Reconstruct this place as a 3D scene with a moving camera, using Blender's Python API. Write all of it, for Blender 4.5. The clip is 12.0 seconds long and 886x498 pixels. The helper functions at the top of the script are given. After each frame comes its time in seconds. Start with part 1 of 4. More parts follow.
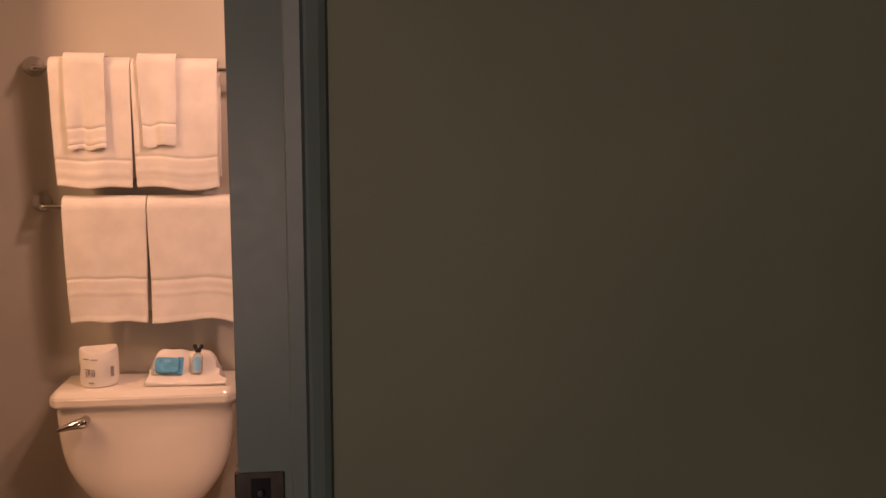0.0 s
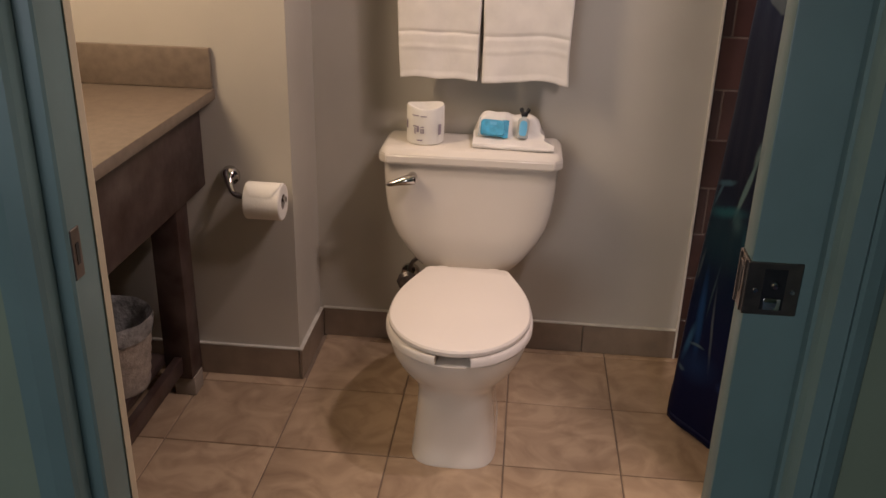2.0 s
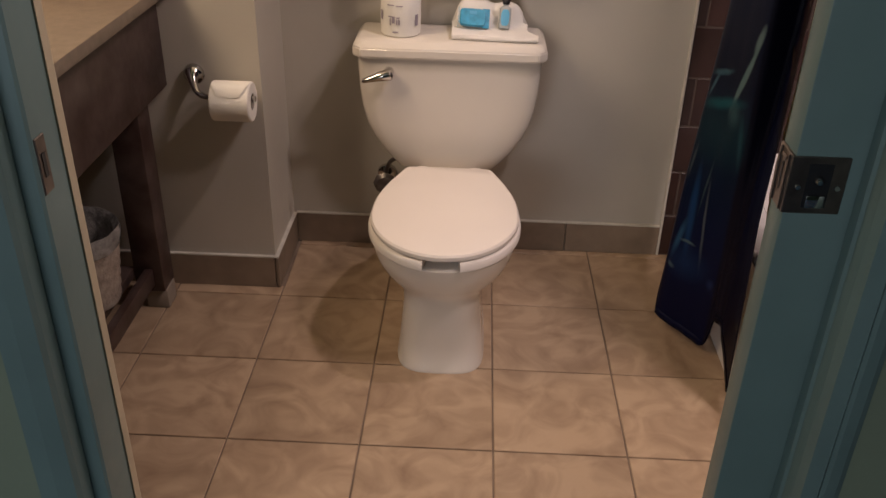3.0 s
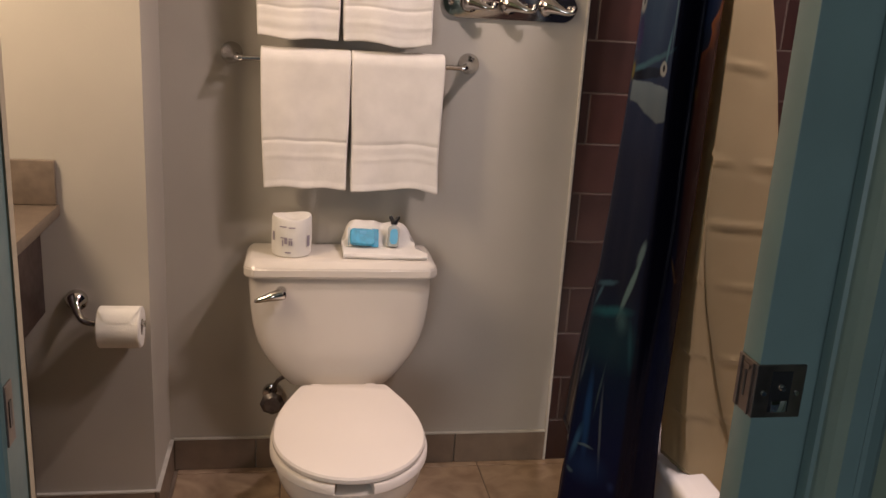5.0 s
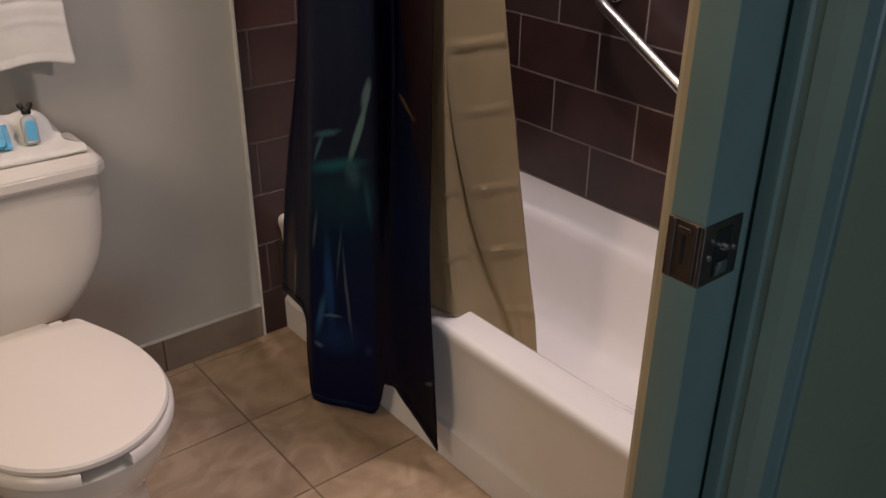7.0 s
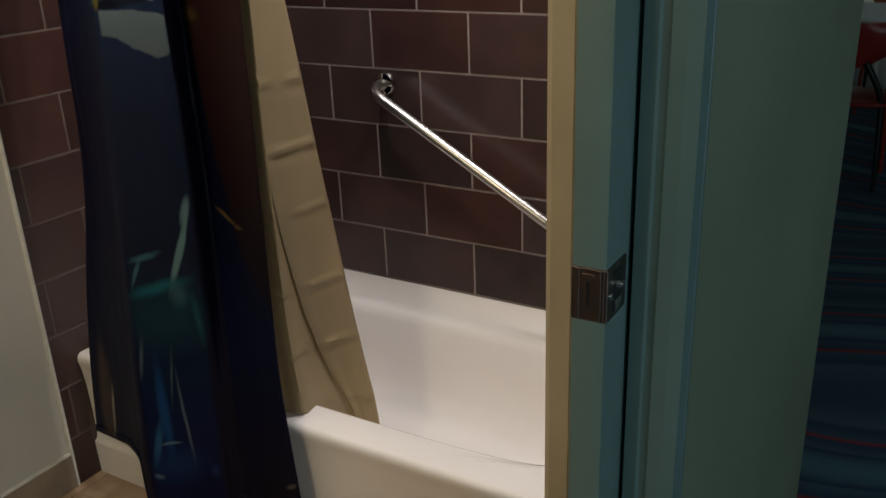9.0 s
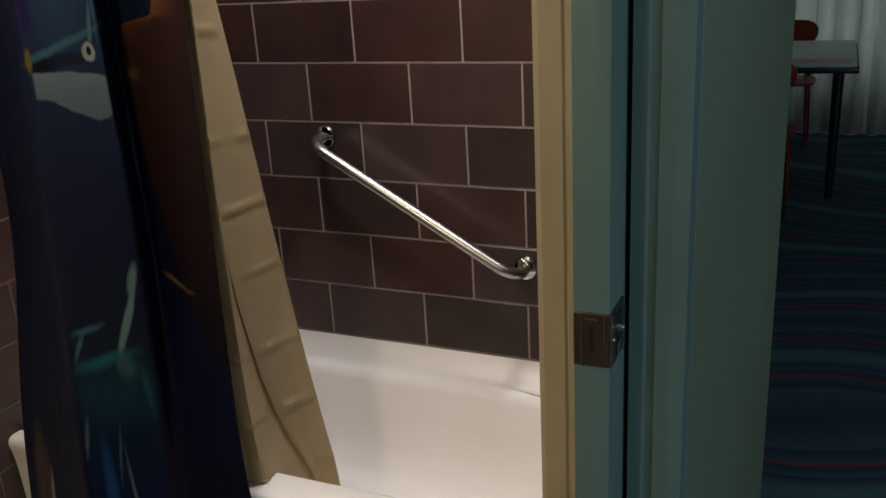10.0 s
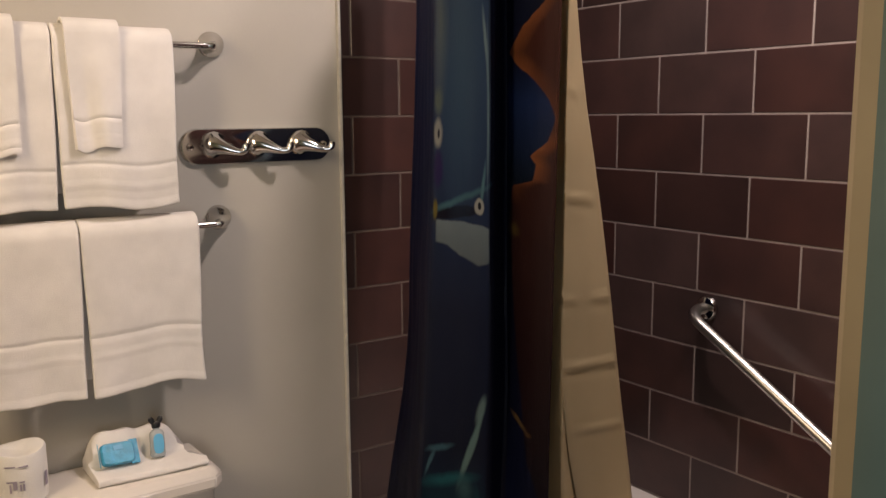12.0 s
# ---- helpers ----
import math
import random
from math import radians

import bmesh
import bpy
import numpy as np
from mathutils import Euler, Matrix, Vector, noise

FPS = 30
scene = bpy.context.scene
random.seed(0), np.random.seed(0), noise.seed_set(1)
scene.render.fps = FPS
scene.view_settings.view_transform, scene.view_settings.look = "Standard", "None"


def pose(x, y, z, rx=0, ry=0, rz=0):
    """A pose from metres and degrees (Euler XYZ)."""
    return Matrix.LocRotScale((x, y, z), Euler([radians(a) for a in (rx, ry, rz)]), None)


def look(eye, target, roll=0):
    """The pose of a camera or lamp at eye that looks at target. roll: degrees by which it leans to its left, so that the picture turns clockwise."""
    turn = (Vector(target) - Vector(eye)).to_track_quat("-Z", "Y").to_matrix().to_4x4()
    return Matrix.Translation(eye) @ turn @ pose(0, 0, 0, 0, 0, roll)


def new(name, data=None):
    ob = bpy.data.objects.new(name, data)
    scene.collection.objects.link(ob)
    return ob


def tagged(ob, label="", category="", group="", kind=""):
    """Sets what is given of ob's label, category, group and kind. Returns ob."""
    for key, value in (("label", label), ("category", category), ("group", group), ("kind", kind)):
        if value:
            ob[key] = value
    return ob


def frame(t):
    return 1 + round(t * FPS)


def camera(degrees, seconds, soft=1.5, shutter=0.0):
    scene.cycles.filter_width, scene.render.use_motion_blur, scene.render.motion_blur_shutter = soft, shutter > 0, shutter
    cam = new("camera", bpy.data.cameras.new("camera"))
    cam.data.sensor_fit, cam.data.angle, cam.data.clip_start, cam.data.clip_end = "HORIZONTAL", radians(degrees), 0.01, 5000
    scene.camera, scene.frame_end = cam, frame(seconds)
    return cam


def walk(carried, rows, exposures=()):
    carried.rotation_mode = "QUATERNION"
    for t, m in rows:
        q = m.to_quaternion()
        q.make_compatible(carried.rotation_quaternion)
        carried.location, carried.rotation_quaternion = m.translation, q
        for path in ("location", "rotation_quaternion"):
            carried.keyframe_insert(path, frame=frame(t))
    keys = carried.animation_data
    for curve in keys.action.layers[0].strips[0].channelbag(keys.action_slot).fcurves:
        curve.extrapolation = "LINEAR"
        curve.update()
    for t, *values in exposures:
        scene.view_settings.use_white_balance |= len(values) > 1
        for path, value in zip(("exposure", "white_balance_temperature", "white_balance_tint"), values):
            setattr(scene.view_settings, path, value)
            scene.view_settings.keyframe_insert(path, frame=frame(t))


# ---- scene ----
cam = camera(53.60, 12.0, soft=1.5)
PATH = [
    (0.0, (0.0988, 0.0892, 1.4917), (0.3412, 2.0542, 1.2086), 0.21),
    (0.5, (-0.0747, 0.1337, 1.4773), (0.0394, 2.0953, 1.1045), 0.3),
    (1.0, (-0.2036, 0.1565, 1.4597), (-0.2345, 2.0771, 0.9025), 1.8),
    (1.5, (-0.27, 0.1888, 1.4402), (-0.4169, 2.0609, 0.752), 2.54),
    (2.0, (-0.3261, 0.2514, 1.4405), (-0.4867, 2.0839, 0.6555), 1.53),
    (2.5, (-0.3543, 0.3094, 1.4182), (-0.4884, 2.0831, 0.5039), 1.16),
    (3.0, (-0.4007, 0.3406, 1.403), (-0.4528, 2.0774, 0.4126), 1.5),
    (3.5, (-0.51, 0.2892, 1.4125), (-0.4281, 2.0942, 0.5551), 1.97),
    (5.5, (-0.5991, 0.4263, 1.4209), (-0.1377, 2.2996, 0.8936), 2.81),
    (6.0, (-0.5874, 0.5924, 1.4102), (0.0681, 2.3663, 0.7596), 1.78),
    (6.5, (-0.6395, 0.7024, 1.3986), (0.2491, 2.2963, 0.5802), 1.58),
    (7.0, (-0.7497, 0.7994, 1.4019), (0.3701, 2.1845, 0.4921), 0.48),
    (7.5, (-0.8193, 0.8501, 1.4002), (0.4916, 2.054, 0.488), 0.28),
    (9.5, (-0.982, 0.9718, 1.4443), (0.6759, 1.8538, 0.7561), -3.1),
    (10.0, (-0.9871, 1.0336, 1.4393), (0.7338, 1.8221, 0.7935), -3.37),
    (10.5, (-1.003, 1.0492, 1.4479), (0.737, 1.8535, 0.8776), -3.44),
    (11.0, (-0.9994, 1.0091, 1.4778), (0.6856, 2.003, 1.0618), -4.58),
    (11.5, (-0.9676, 0.9621, 1.4861), (0.5511, 2.2279, 1.1836), -4.3),
    (12.0, (-0.8857, 0.8437, 1.4891), (0.2653, 2.4511, 1.1868), -0.43),
]
EXPOSURES = [
    (0.0, -0.05, 9600, 58), (0.5, -0.05, 9100, 54), (0.9, -0.05, 7800, 44), (1.3, 0.05, 6600, 25), (2.0, 0.13, 6100, 22),
    (3.5, 0.13, 6100, 22), (5.5, 0.25, 6000, 22), (6.5, 0.13, 5750, 21), (7.5, -0.06, 5600, 15), (9.5, 0.10, 5480, 4), (10.5, 0.12, 5540, 6), (11.3, 0.18, 5880, 11), (12.0, 0.12, 5980, 17),
]
walk(cam, [(t, look(eye, target, roll)) for t, eye, target, roll in PATH], EXPOSURES)

# ---- light ----
world = bpy.data.worlds.new("world")
scene.world = world
world.use_nodes = True
world.node_tree.nodes["Background"].inputs[0].default_value = (0.5, 0.6, 0.7, 1)
world.node_tree.nodes["Background"].inputs[1].default_value = 0.05


def area_lamp(name, m, power, colour, size, size_y=None):
    data = bpy.data.lights.new(name, "AREA")
    data.energy, data.color, data.size = power, colour, size
    data.shape = "DISK"
    if size_y:
        data.shape, data.size_y = "RECTANGLE", size_y
    ob = new(name, data)
    ob.matrix_world = m
    return ob


# lamp over the tub, ceiling lamp of the bathroom, the bar lamp over the vanity, two added bedroom fills
area_lamp("shower_lamp_light", look((0.66, 1.52, 2.40), (0.66, 1.52, 0)), 15.6, (1.0, 0.82, 0.69), 0.24)
area_lamp("ceiling_lamp_light", look((0.31, 2.00, 2.40), (0.31, 2.00, 0)), 13.4, (1.0, 0.83, 0.70), 0.11)
area_lamp("vanity_lamp_light", look((-1.64, 1.85, 2.00), (-1.28, 2.42, 1.72)), 16.5, (1.0, 0.76, 0.45), 0.3, 0.9)
# added fill behind the drapes, brightens them and the far bedroom
area_lamp("drapes_fill_light", look((6.26, 0.4, 1.3), (0.0, 0.4, 1.2)), 13, (0.93, 0.98, 1.0), 3.2, 1.9)
# added fill for the bedroom side, set at a made-up window out of view
area_lamp("bedroom_fill_light", look((-2.0, -2.58, 1.35), (-2.0, 0.0, 1.25)), 32, (0.94, 0.98, 0.93), 1.6, 1.7)


# ---- materials ----
def links(mat, *pairs):
    for a, b in pairs:
        mat.node_tree.links.new(a, b)


def material(name, colour, rough=0.5, metal=0.0, vary=0.12, scale=6.0, fine=90.0, bump=0.05, depth=0.002, spec=0.5, coat=0.0, random=0.0, second=None, stain=0.5, trans=0.0, ior=1.45, tone=0.0, swirl=0.0):
    """A surface with stains at one scale and grain at a finer one."""
    mat = bpy.data.materials.new(name)
    mat.use_nodes = True
    n = mat.node_tree.nodes
    bsdf = n["Principled BSDF"]
    bsdf.inputs["Metallic"].default_value = metal
    bsdf.inputs["Specular IOR Level"].default_value = spec
    bsdf.inputs["Coat Weight"].default_value = coat
    bsdf.inputs["Transmission Weight"].default_value = trans
    bsdf.inputs["IOR"].default_value = ior
    co = n.new("ShaderNodeTexCoord")
    big, small = n.new("ShaderNodeTexNoise"), n.new("ShaderNodeTexNoise")
    big.inputs["Scale"].default_value, big.inputs["Detail"].default_value = scale, 5
    small.inputs["Scale"].default_value, small.inputs["Detail"].default_value = fine, 3
    big.inputs["Distortion"].default_value = swirl
    info = n.new("ShaderNodeObjectInfo")
    shift = n.new("ShaderNodeVectorMath")
    shift.operation = "MULTIPLY_ADD"
    shift.inputs[1].default_value = (40, 30, 20)
    links(mat, (info.outputs["Random"], shift.inputs[0]), (co.outputs["Object"], shift.inputs[2]))
    links(mat, (shift.outputs[0], big.inputs["Vector"]), (shift.outputs[0], small.inputs["Vector"]))
    ramp = n.new("ShaderNodeMix")
    ramp.data_type = "RGBA"
    dark = second or tuple(c * (1 - 2.2 * vary) for c in colour)
    ramp.inputs[6].default_value = (*dark, 1)
    ramp.inputs[7].default_value = (*(min(1, c * (1 + 0.4 * vary)) for c in colour), 1)
    span = n.new("ShaderNodeMapRange")
    span.inputs[1].default_value, span.inputs[2].default_value = stain - 0.22, stain + 0.18
    links(mat, (big.outputs[0], span.inputs[0]), (span.outputs[0], ramp.inputs[0]))
    shade = n.new("ShaderNodeHueSaturation")
    value = n.new("ShaderNodeMath")
    value.operation = "MULTIPLY_ADD"
    value.inputs[1].default_value, value.inputs[2].default_value = 2 * random, 1 - random
    links(mat, (info.outputs["Random"], value.inputs[0]), (value.outputs[0], shade.inputs["Value"]))
    links(mat, (ramp.outputs[2], shade.inputs["Color"]), (shade.outputs[0], bsdf.inputs["Base Color"]))
    if tone:
        many, part_of, sat = n.new("ShaderNodeMath"), n.new("ShaderNodeMath"), n.new("ShaderNodeMath")
        many.operation, part_of.operation, sat.operation = "MULTIPLY", "FRACT", "MULTIPLY_ADD"
        many.inputs[1].default_value, sat.inputs[1].default_value, sat.inputs[2].default_value = 17.3, 2 * tone, 1 - tone
        links(mat, (info.outputs["Random"], many.inputs[0]), (many.outputs[0], part_of.inputs[0]), (part_of.outputs[0], sat.inputs[0]), (sat.outputs[0], shade.inputs["Saturation"]))
    gloss = n.new("ShaderNodeMapRange")
    gloss.inputs[3].default_value, gloss.inputs[4].default_value = max(0.02, rough * 0.82), min(1, rough * 1.18)
    links(mat, (small.outputs[0], gloss.inputs[0]), (gloss.outputs[0], bsdf.inputs["Roughness"]))
    if bump:
        b = n.new("ShaderNodeBump")
        b.inputs["Strength"].default_value, b.inputs["Distance"].default_value = bump, depth
        links(mat, (small.outputs[0], b.inputs["Height"]), (b.outputs[0], bsdf.inputs["Normal"]))
    return mat


WALL = material("painted_wall", (0.51, 0.475, 0.41), 0.55, vary=0.05, scale=2.5, fine=160, bump=0.10, depth=0.002)
GREEN_WALL = material("green_wall_paint", (0.205, 0.255, 0.183), 0.6, vary=0.08, scale=2, fine=140, bump=0.12, depth=0.002)
TEAL = material("teal_trim_paint", (0.140, 0.214, 0.208), 0.38, vary=0.07, scale=5, fine=60, bump=0.05)
CREAM = material("cream_trim_paint", (0.52, 0.44, 0.30), 0.45, vary=0.07, scale=5, fine=60, bump=0.05)
CEILING = material("ceiling_paint", (0.75, 0.73, 0.68), 0.7, vary=0.03, fine=200, bump=0.1)
# near-black colour puts the pocket's shade into its end board
GAP_SHADE = material("pocket_shade_board", (0.05, 0.05, 0.05), 0.8, vary=0.1)
GROUT = material("floor_grout", (0.25, 0.185, 0.135), 0.9, vary=0.15, scale=12, fine=300, bump=0.2)
FLOOR_TILE = material("floor_tile", (0.44, 0.320, 0.210), 0.38, vary=0.2, scale=8, fine=38, bump=0.16, depth=0.0015, random=0.07, second=(0.29, 0.195, 0.125), stain=0.46, swirl=1.6)
BASE_TILE = material("baseboard_tile", (0.27, 0.205, 0.15), 0.45, vary=0.15, scale=9, fine=90, bump=0.08, random=0.06)
CAULK = material("white_caulk", (0.62, 0.59, 0.52), 0.6, vary=0.08, scale=30)
WALL_TILE = material("maroon_wall_tile", (0.047, 0.0235, 0.0205), 0.34, vary=0.22, scale=7, fine=55, bump=0.14, depth=0.002, random=0.2, second=(0.030, 0.0165, 0.0155), tone=0.22)
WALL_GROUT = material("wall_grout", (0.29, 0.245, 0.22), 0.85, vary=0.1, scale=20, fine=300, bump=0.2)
# brownish grout, its colour also darkened for the curtain's shade on the end wall
SHADED_GROUT = material("brown_shaded_grout", (0.11, 0.083, 0.068), 0.85, vary=0.15, scale=20, fine=300, bump=0.2)
PORCELAIN = material("white_porcelain", (0.74, 0.685, 0.61), 0.12, vary=0.02, scale=4, bump=0.0, coat=0.3)
SEAT = material("white_seat_plastic", (0.80, 0.73, 0.66), 0.25, vary=0.015, scale=4, bump=0.0)
TUB = material("tub_enamel", (0.82, 0.78, 0.74), 0.16, vary=0.02, scale=4, bump=0.0, coat=0.2)
CHROME = material("polished_chrome", (0.62, 0.60, 0.58), 0.09, metal=1.0, vary=0.08, scale=20, fine=120, bump=0.0)
STEEL = material("brushed_steel", (0.52, 0.50, 0.47), 0.30, metal=1.0, vary=0.06, scale=12, fine=220, bump=0.0)
BRONZE = material("dark_nickel", (0.25, 0.205, 0.18), 0.34, metal=1.0, vary=0.12, scale=40, fine=200, bump=0.03)
DULL = material("dull_grey_metal", (0.20, 0.18, 0.17), 0.35, metal=1.0, vary=0.2, scale=50)
BLACK = material("black_plastic", (0.015, 0.015, 0.017), 0.35, vary=0.1)
TERRY = material("white_terry", (0.80, 0.76, 0.71), 0.95, vary=0.05, scale=14, fine=520, bump=0.3, depth=0.003, spec=0.1)
PAPER = material("toilet_paper", (0.80, 0.77, 0.71), 0.95, vary=0.04, scale=10, fine=250, bump=0.3, spec=0.1)
INK = material("grey_print", (0.36, 0.31, 0.36), 0.8, vary=0.1)
CARD = material("grey_card", (0.30, 0.26, 0.22), 0.9, vary=0.1)
SOAP = material("blue_wrapper", (0.06, 0.38, 0.62), 0.3, vary=0.15, scale=60, fine=100, bump=0.3, depth=0.003)
GEL = material("blue_gel", (0.16, 0.48, 0.74), 0.12, vary=0.05)
CLEAR = material("clear_bottle_plastic", (0.66, 0.70, 0.70), 0.08, vary=0.03, trans=0.45)
COUNTER = material("grey_brown_solid_surface", (0.20, 0.155, 0.115), 0.35, vary=0.10, scale=40, fine=380, bump=0.03)
WOOD = material("dark_stained_wood", (0.036, 0.019, 0.016), 0.42, vary=0.3, scale=11, fine=50, bump=0.15, depth=0.002, second=(0.095, 0.068, 0.060), stain=0.43)
PLINTH = material("pale_plinth", (0.32, 0.27, 0.22), 0.6, vary=0.1)
BASKET = material("white_wicker", (0.40, 0.34, 0.29), 0.6, vary=0.2, scale=40, fine=160, bump=0.5, depth=0.006)
BAG = material("clear_bag_film", (0.30, 0.29, 0.28), 0.2, vary=0.3, scale=30, bump=0.4, depth=0.01)
LINER = material("cream_vinyl_liner", (0.44, 0.36, 0.215), 0.40, vary=0.09, scale=5, fine=35, bump=0.10, depth=0.004)

DRAPE = material("grey_drapery", (0.82, 0.81, 0.74), 0.9, vary=0.10, scale=6, fine=250, bump=0.2, spec=0.1)

def let_through(mat, colour, share):
    """Thin sheet that also passes scattered light."""
    n = mat.node_tree.nodes
    thin, mix = n.new("ShaderNodeBsdfTranslucent"), n.new("ShaderNodeMixShader")
    thin.inputs["Color"].default_value = (*colour, 1)
    mix.inputs[0].default_value = share
    links(mat, (n["Principled BSDF"].outputs[0], mix.inputs[1]), (thin.outputs[0], mix.inputs[2]), (mix.outputs[0], n["Material Output"].inputs["Surface"]))


let_through(LINER, (0.70, 0.57, 0.32), 0.40)
let_through(DRAPE, (0.80, 0.80, 0.74), 0.45)
TABLE_BLUE = material("blue_laminate", (0.74, 0.80, 0.84), 0.3, vary=0.06)
ORANGE = material("orange_plastic", (0.55, 0.10, 0.035), 0.35, vary=0.08)
RED = material("red_plastic", (0.30, 0.03, 0.02), 0.35, vary=0.08)
GLASS_PALE = material("window_pane", (0.6, 0.65, 0.7), 0.1, vary=0.02)


def carpet_material():
    mat = bpy.data.materials.new("swirled_carpet")
    mat.use_nodes = True
    n = mat.node_tree.nodes
    bsdf = n["Principled BSDF"]
    bsdf.inputs["Roughness"].default_value = 0.95
    bsdf.inputs["Specular IOR Level"].default_value = 0.1
    co = n.new("ShaderNodeTexCoord")
    wave = n.new("ShaderNodeTexWave")
    wave.inputs["Scale"].default_value, wave.inputs["Distortion"].default_value = 0.42, 9.0
    wave.inputs["Detail"].default_value, wave.inputs["Detail Scale"].default_value = 1.6, 0.9
    ramp = n.new("ShaderNodeValToRGB")
    e = ramp.color_ramp.elements
    e[0].color, e[1].color = (0.085, 0.13, 0.20, 1), (0.16, 0.28, 0.33, 1)
    for at, c in ((0.22, (0.13, 0.20, 0.25, 1)), (0.30, (0.07, 0.11, 0.18, 1)), (0.52, (0.10, 0.165, 0.23, 1)), (0.60, (0.42, 0.08, 0.08, 1)), (0.66, (0.07, 0.11, 0.18, 1)), (0.84, (0.11, 0.17, 0.24, 1)), (0.88, (0.06, 0.09, 0.16, 1))):
        e.new(at).color = c
    fuzz = n.new("ShaderNodeTexNoise")
    fuzz.inputs["Scale"].default_value = 300
    b = n.new("ShaderNodeBump")
    b.inputs["Strength"].default_value, b.inputs["Distance"].default_value = 0.6, 0.006
    links(mat, (co.outputs["Object"], wave.inputs["Vector"]), (wave.outputs[1], ramp.inputs[0]), (ramp.outputs[0], bsdf.inputs["Base Color"]))
    links(mat, (co.outputs["Object"], fuzz.inputs["Vector"]), (fuzz.outputs[0], b.inputs["Height"]), (b.outputs[0], bsdf.inputs["Normal"]))
    return mat


CARPET = carpet_material()


# ---- mesh helpers ----
def finish(name, bm, mat, smooth=True, angle=35):
    bmesh.ops.recalc_face_normals(bm, faces=bm.faces)
    me = bpy.data.meshes.new(name)
    bm.to_mesh(me)
    bm.free()
    me.materials.append(mat)
    if smooth:
        me.shade_smooth()
        me.set_sharp_from_angle(angle=radians(angle))
    return me


def part(name, bm, mat, parent, label="", smooth=True, angle=35):
    """Links a bmesh in world coordinates as one mesh under a thing or a part."""
    bpy.context.view_layer.update()
    inverse = parent.matrix_world.inverted()
    bm.transform(inverse)
    ob = new(name, finish(name, bm, mat, smooth, angle))
    ob.parent = parent
    return tagged(ob, label)


def thing(name, place, label, category, group="", kind=""):
    ob = new(name)
    ob.location = place
    ob.empty_display_size = 0.05
    bpy.context.view_layer.update()
    return tagged(ob, label, category, group, kind)


def solid(name, bm, mat, label, category, group="", kind="", smooth=True):
    """A thing of one mesh, its origin at its base."""
    lo = [min(v.co[i] for v in bm.verts) for i in range(3)]
    hi = [max(v.co[i] for v in bm.verts) for i in range(3)]
    base = Vector(((lo[0] + hi[0]) / 2, (lo[1] + hi[1]) / 2, lo[2]))
    bm.transform(Matrix.Translation(-base))
    ob = new(name, finish(name, bm, mat, smooth))
    ob.location = base
    return tagged(ob, label, category, group, kind)


def box(bm, x0, y0, z0, x1, y1, z1, bevel=0.0, segments=2):
    made = bmesh.ops.create_cube(bm, size=1)["verts"]
    for v in made:
        v.co = Vector(((x0 + x1) / 2 + v.co.x * (x1 - x0), (y0 + y1) / 2 + v.co.y * (y1 - y0), (z0 + z1) / 2 + v.co.z * (z1 - z0)))
    if bevel:
        edges = list({e for v in made for e in v.link_edges})
        bmesh.ops.bevel(bm, geom=edges, offset=bevel, segments=segments, profile=0.5, affect="EDGES")
    return bm


def boxed(*size, bevel=0.0, segments=2):
    return box(bmesh.new(), *size, bevel=bevel, segments=segments)


def loft(rings, cap_start=True, cap_end=True, closed=True):
    bm = bmesh.new()
    rows = [[bm.verts.new(p) for p in ring] for ring in rings]
    count = len(rows[0])
    for a, b in zip(rows, rows[1:]):
        for i in range(count if closed else count - 1):
            j = (i + 1) % count
            bm.faces.new((a[i], a[j], b[j], b[i]))
    if cap_start:
        bm.faces.new(rows[0])
    if cap_end:
        bm.faces.new(rows[-1])
    return bm


def tube(points, radii, sides=14, caps=True):
    """A round rod along points, with a radius for each."""
    points = [Vector(p) for p in points]
    if not isinstance(radii, (list, tuple)):
        radii = [radii] * len(points)
    rings, side = [], None
    for i, p in enumerate(points):
        ahead = (points[min(i + 1, len(points) - 1)] - points[max(i - 1, 0)]).normalized()
        if side is None:
            side = ahead.orthogonal().normalized()
        side = (side - ahead * side.dot(ahead)).normalized()
        other = ahead.cross(side)
        rings.append([p + radii[i] * (math.cos(a) * side + math.sin(a) * other) for a in (2 * math.pi * k / sides for k in range(sides))])
    return loft(rings, caps, caps)


def spline(points, steps=6):
    """Catmull-Rom through points."""
    p = [Vector(q) for q in points]
    p = [2 * p[0] - p[1], *p, 2 * p[-1] - p[-2]]
    out = []
    for i in range(1, len(p) - 2):
        for k in range(steps):
            t = k / steps
            out.append(0.5 * (2 * p[i] + (p[i + 1] - p[i - 1]) * t + (2 * p[i - 1] - 5 * p[i] + 4 * p[i + 1] - p[i + 2]) * t * t + (3 * p[i] - p[i - 1] - 3 * p[i + 1] + p[i + 2]) * t ** 3))
    return [*out, p[-2]]


def rounded(cx, cy, hx, hy, z, power=4.0, count=48):
    """A superellipse ring."""
    ring = []
    for k in range(count):
        a = 2 * math.pi * k / count
        c, s = math.cos(a), math.sin(a)
        ring.append((cx + hx * math.copysign(abs(c) ** (2 / power), c), cy + hy * math.copysign(abs(s) ** (2 / power), s), z))
    return ring


def joined(*many):
    bm = many[0]
    for other in many[1:]:
        me = bpy.data.meshes.new("join")
        other.to_mesh(me)
        other.free()
        bm.from_mesh(me)
        bpy.data.meshes.remove(me)
    return bm


def structure(name, bm, mat, label, category, smooth=False):
    return tagged(new(name, finish(name, bm, mat, smooth)), label, category, "", "structure")


# ---- plan ----
BACK, TUB_WALL, TILE_EDGE = 2.83, 0.93, 0.217      # back wall, tub's long wall, start of the tiles
RETURN_X, NOOK_Y, LEFT = -0.957, 2.54, -1.75       # corner by the toilet, wall over the vanity's end
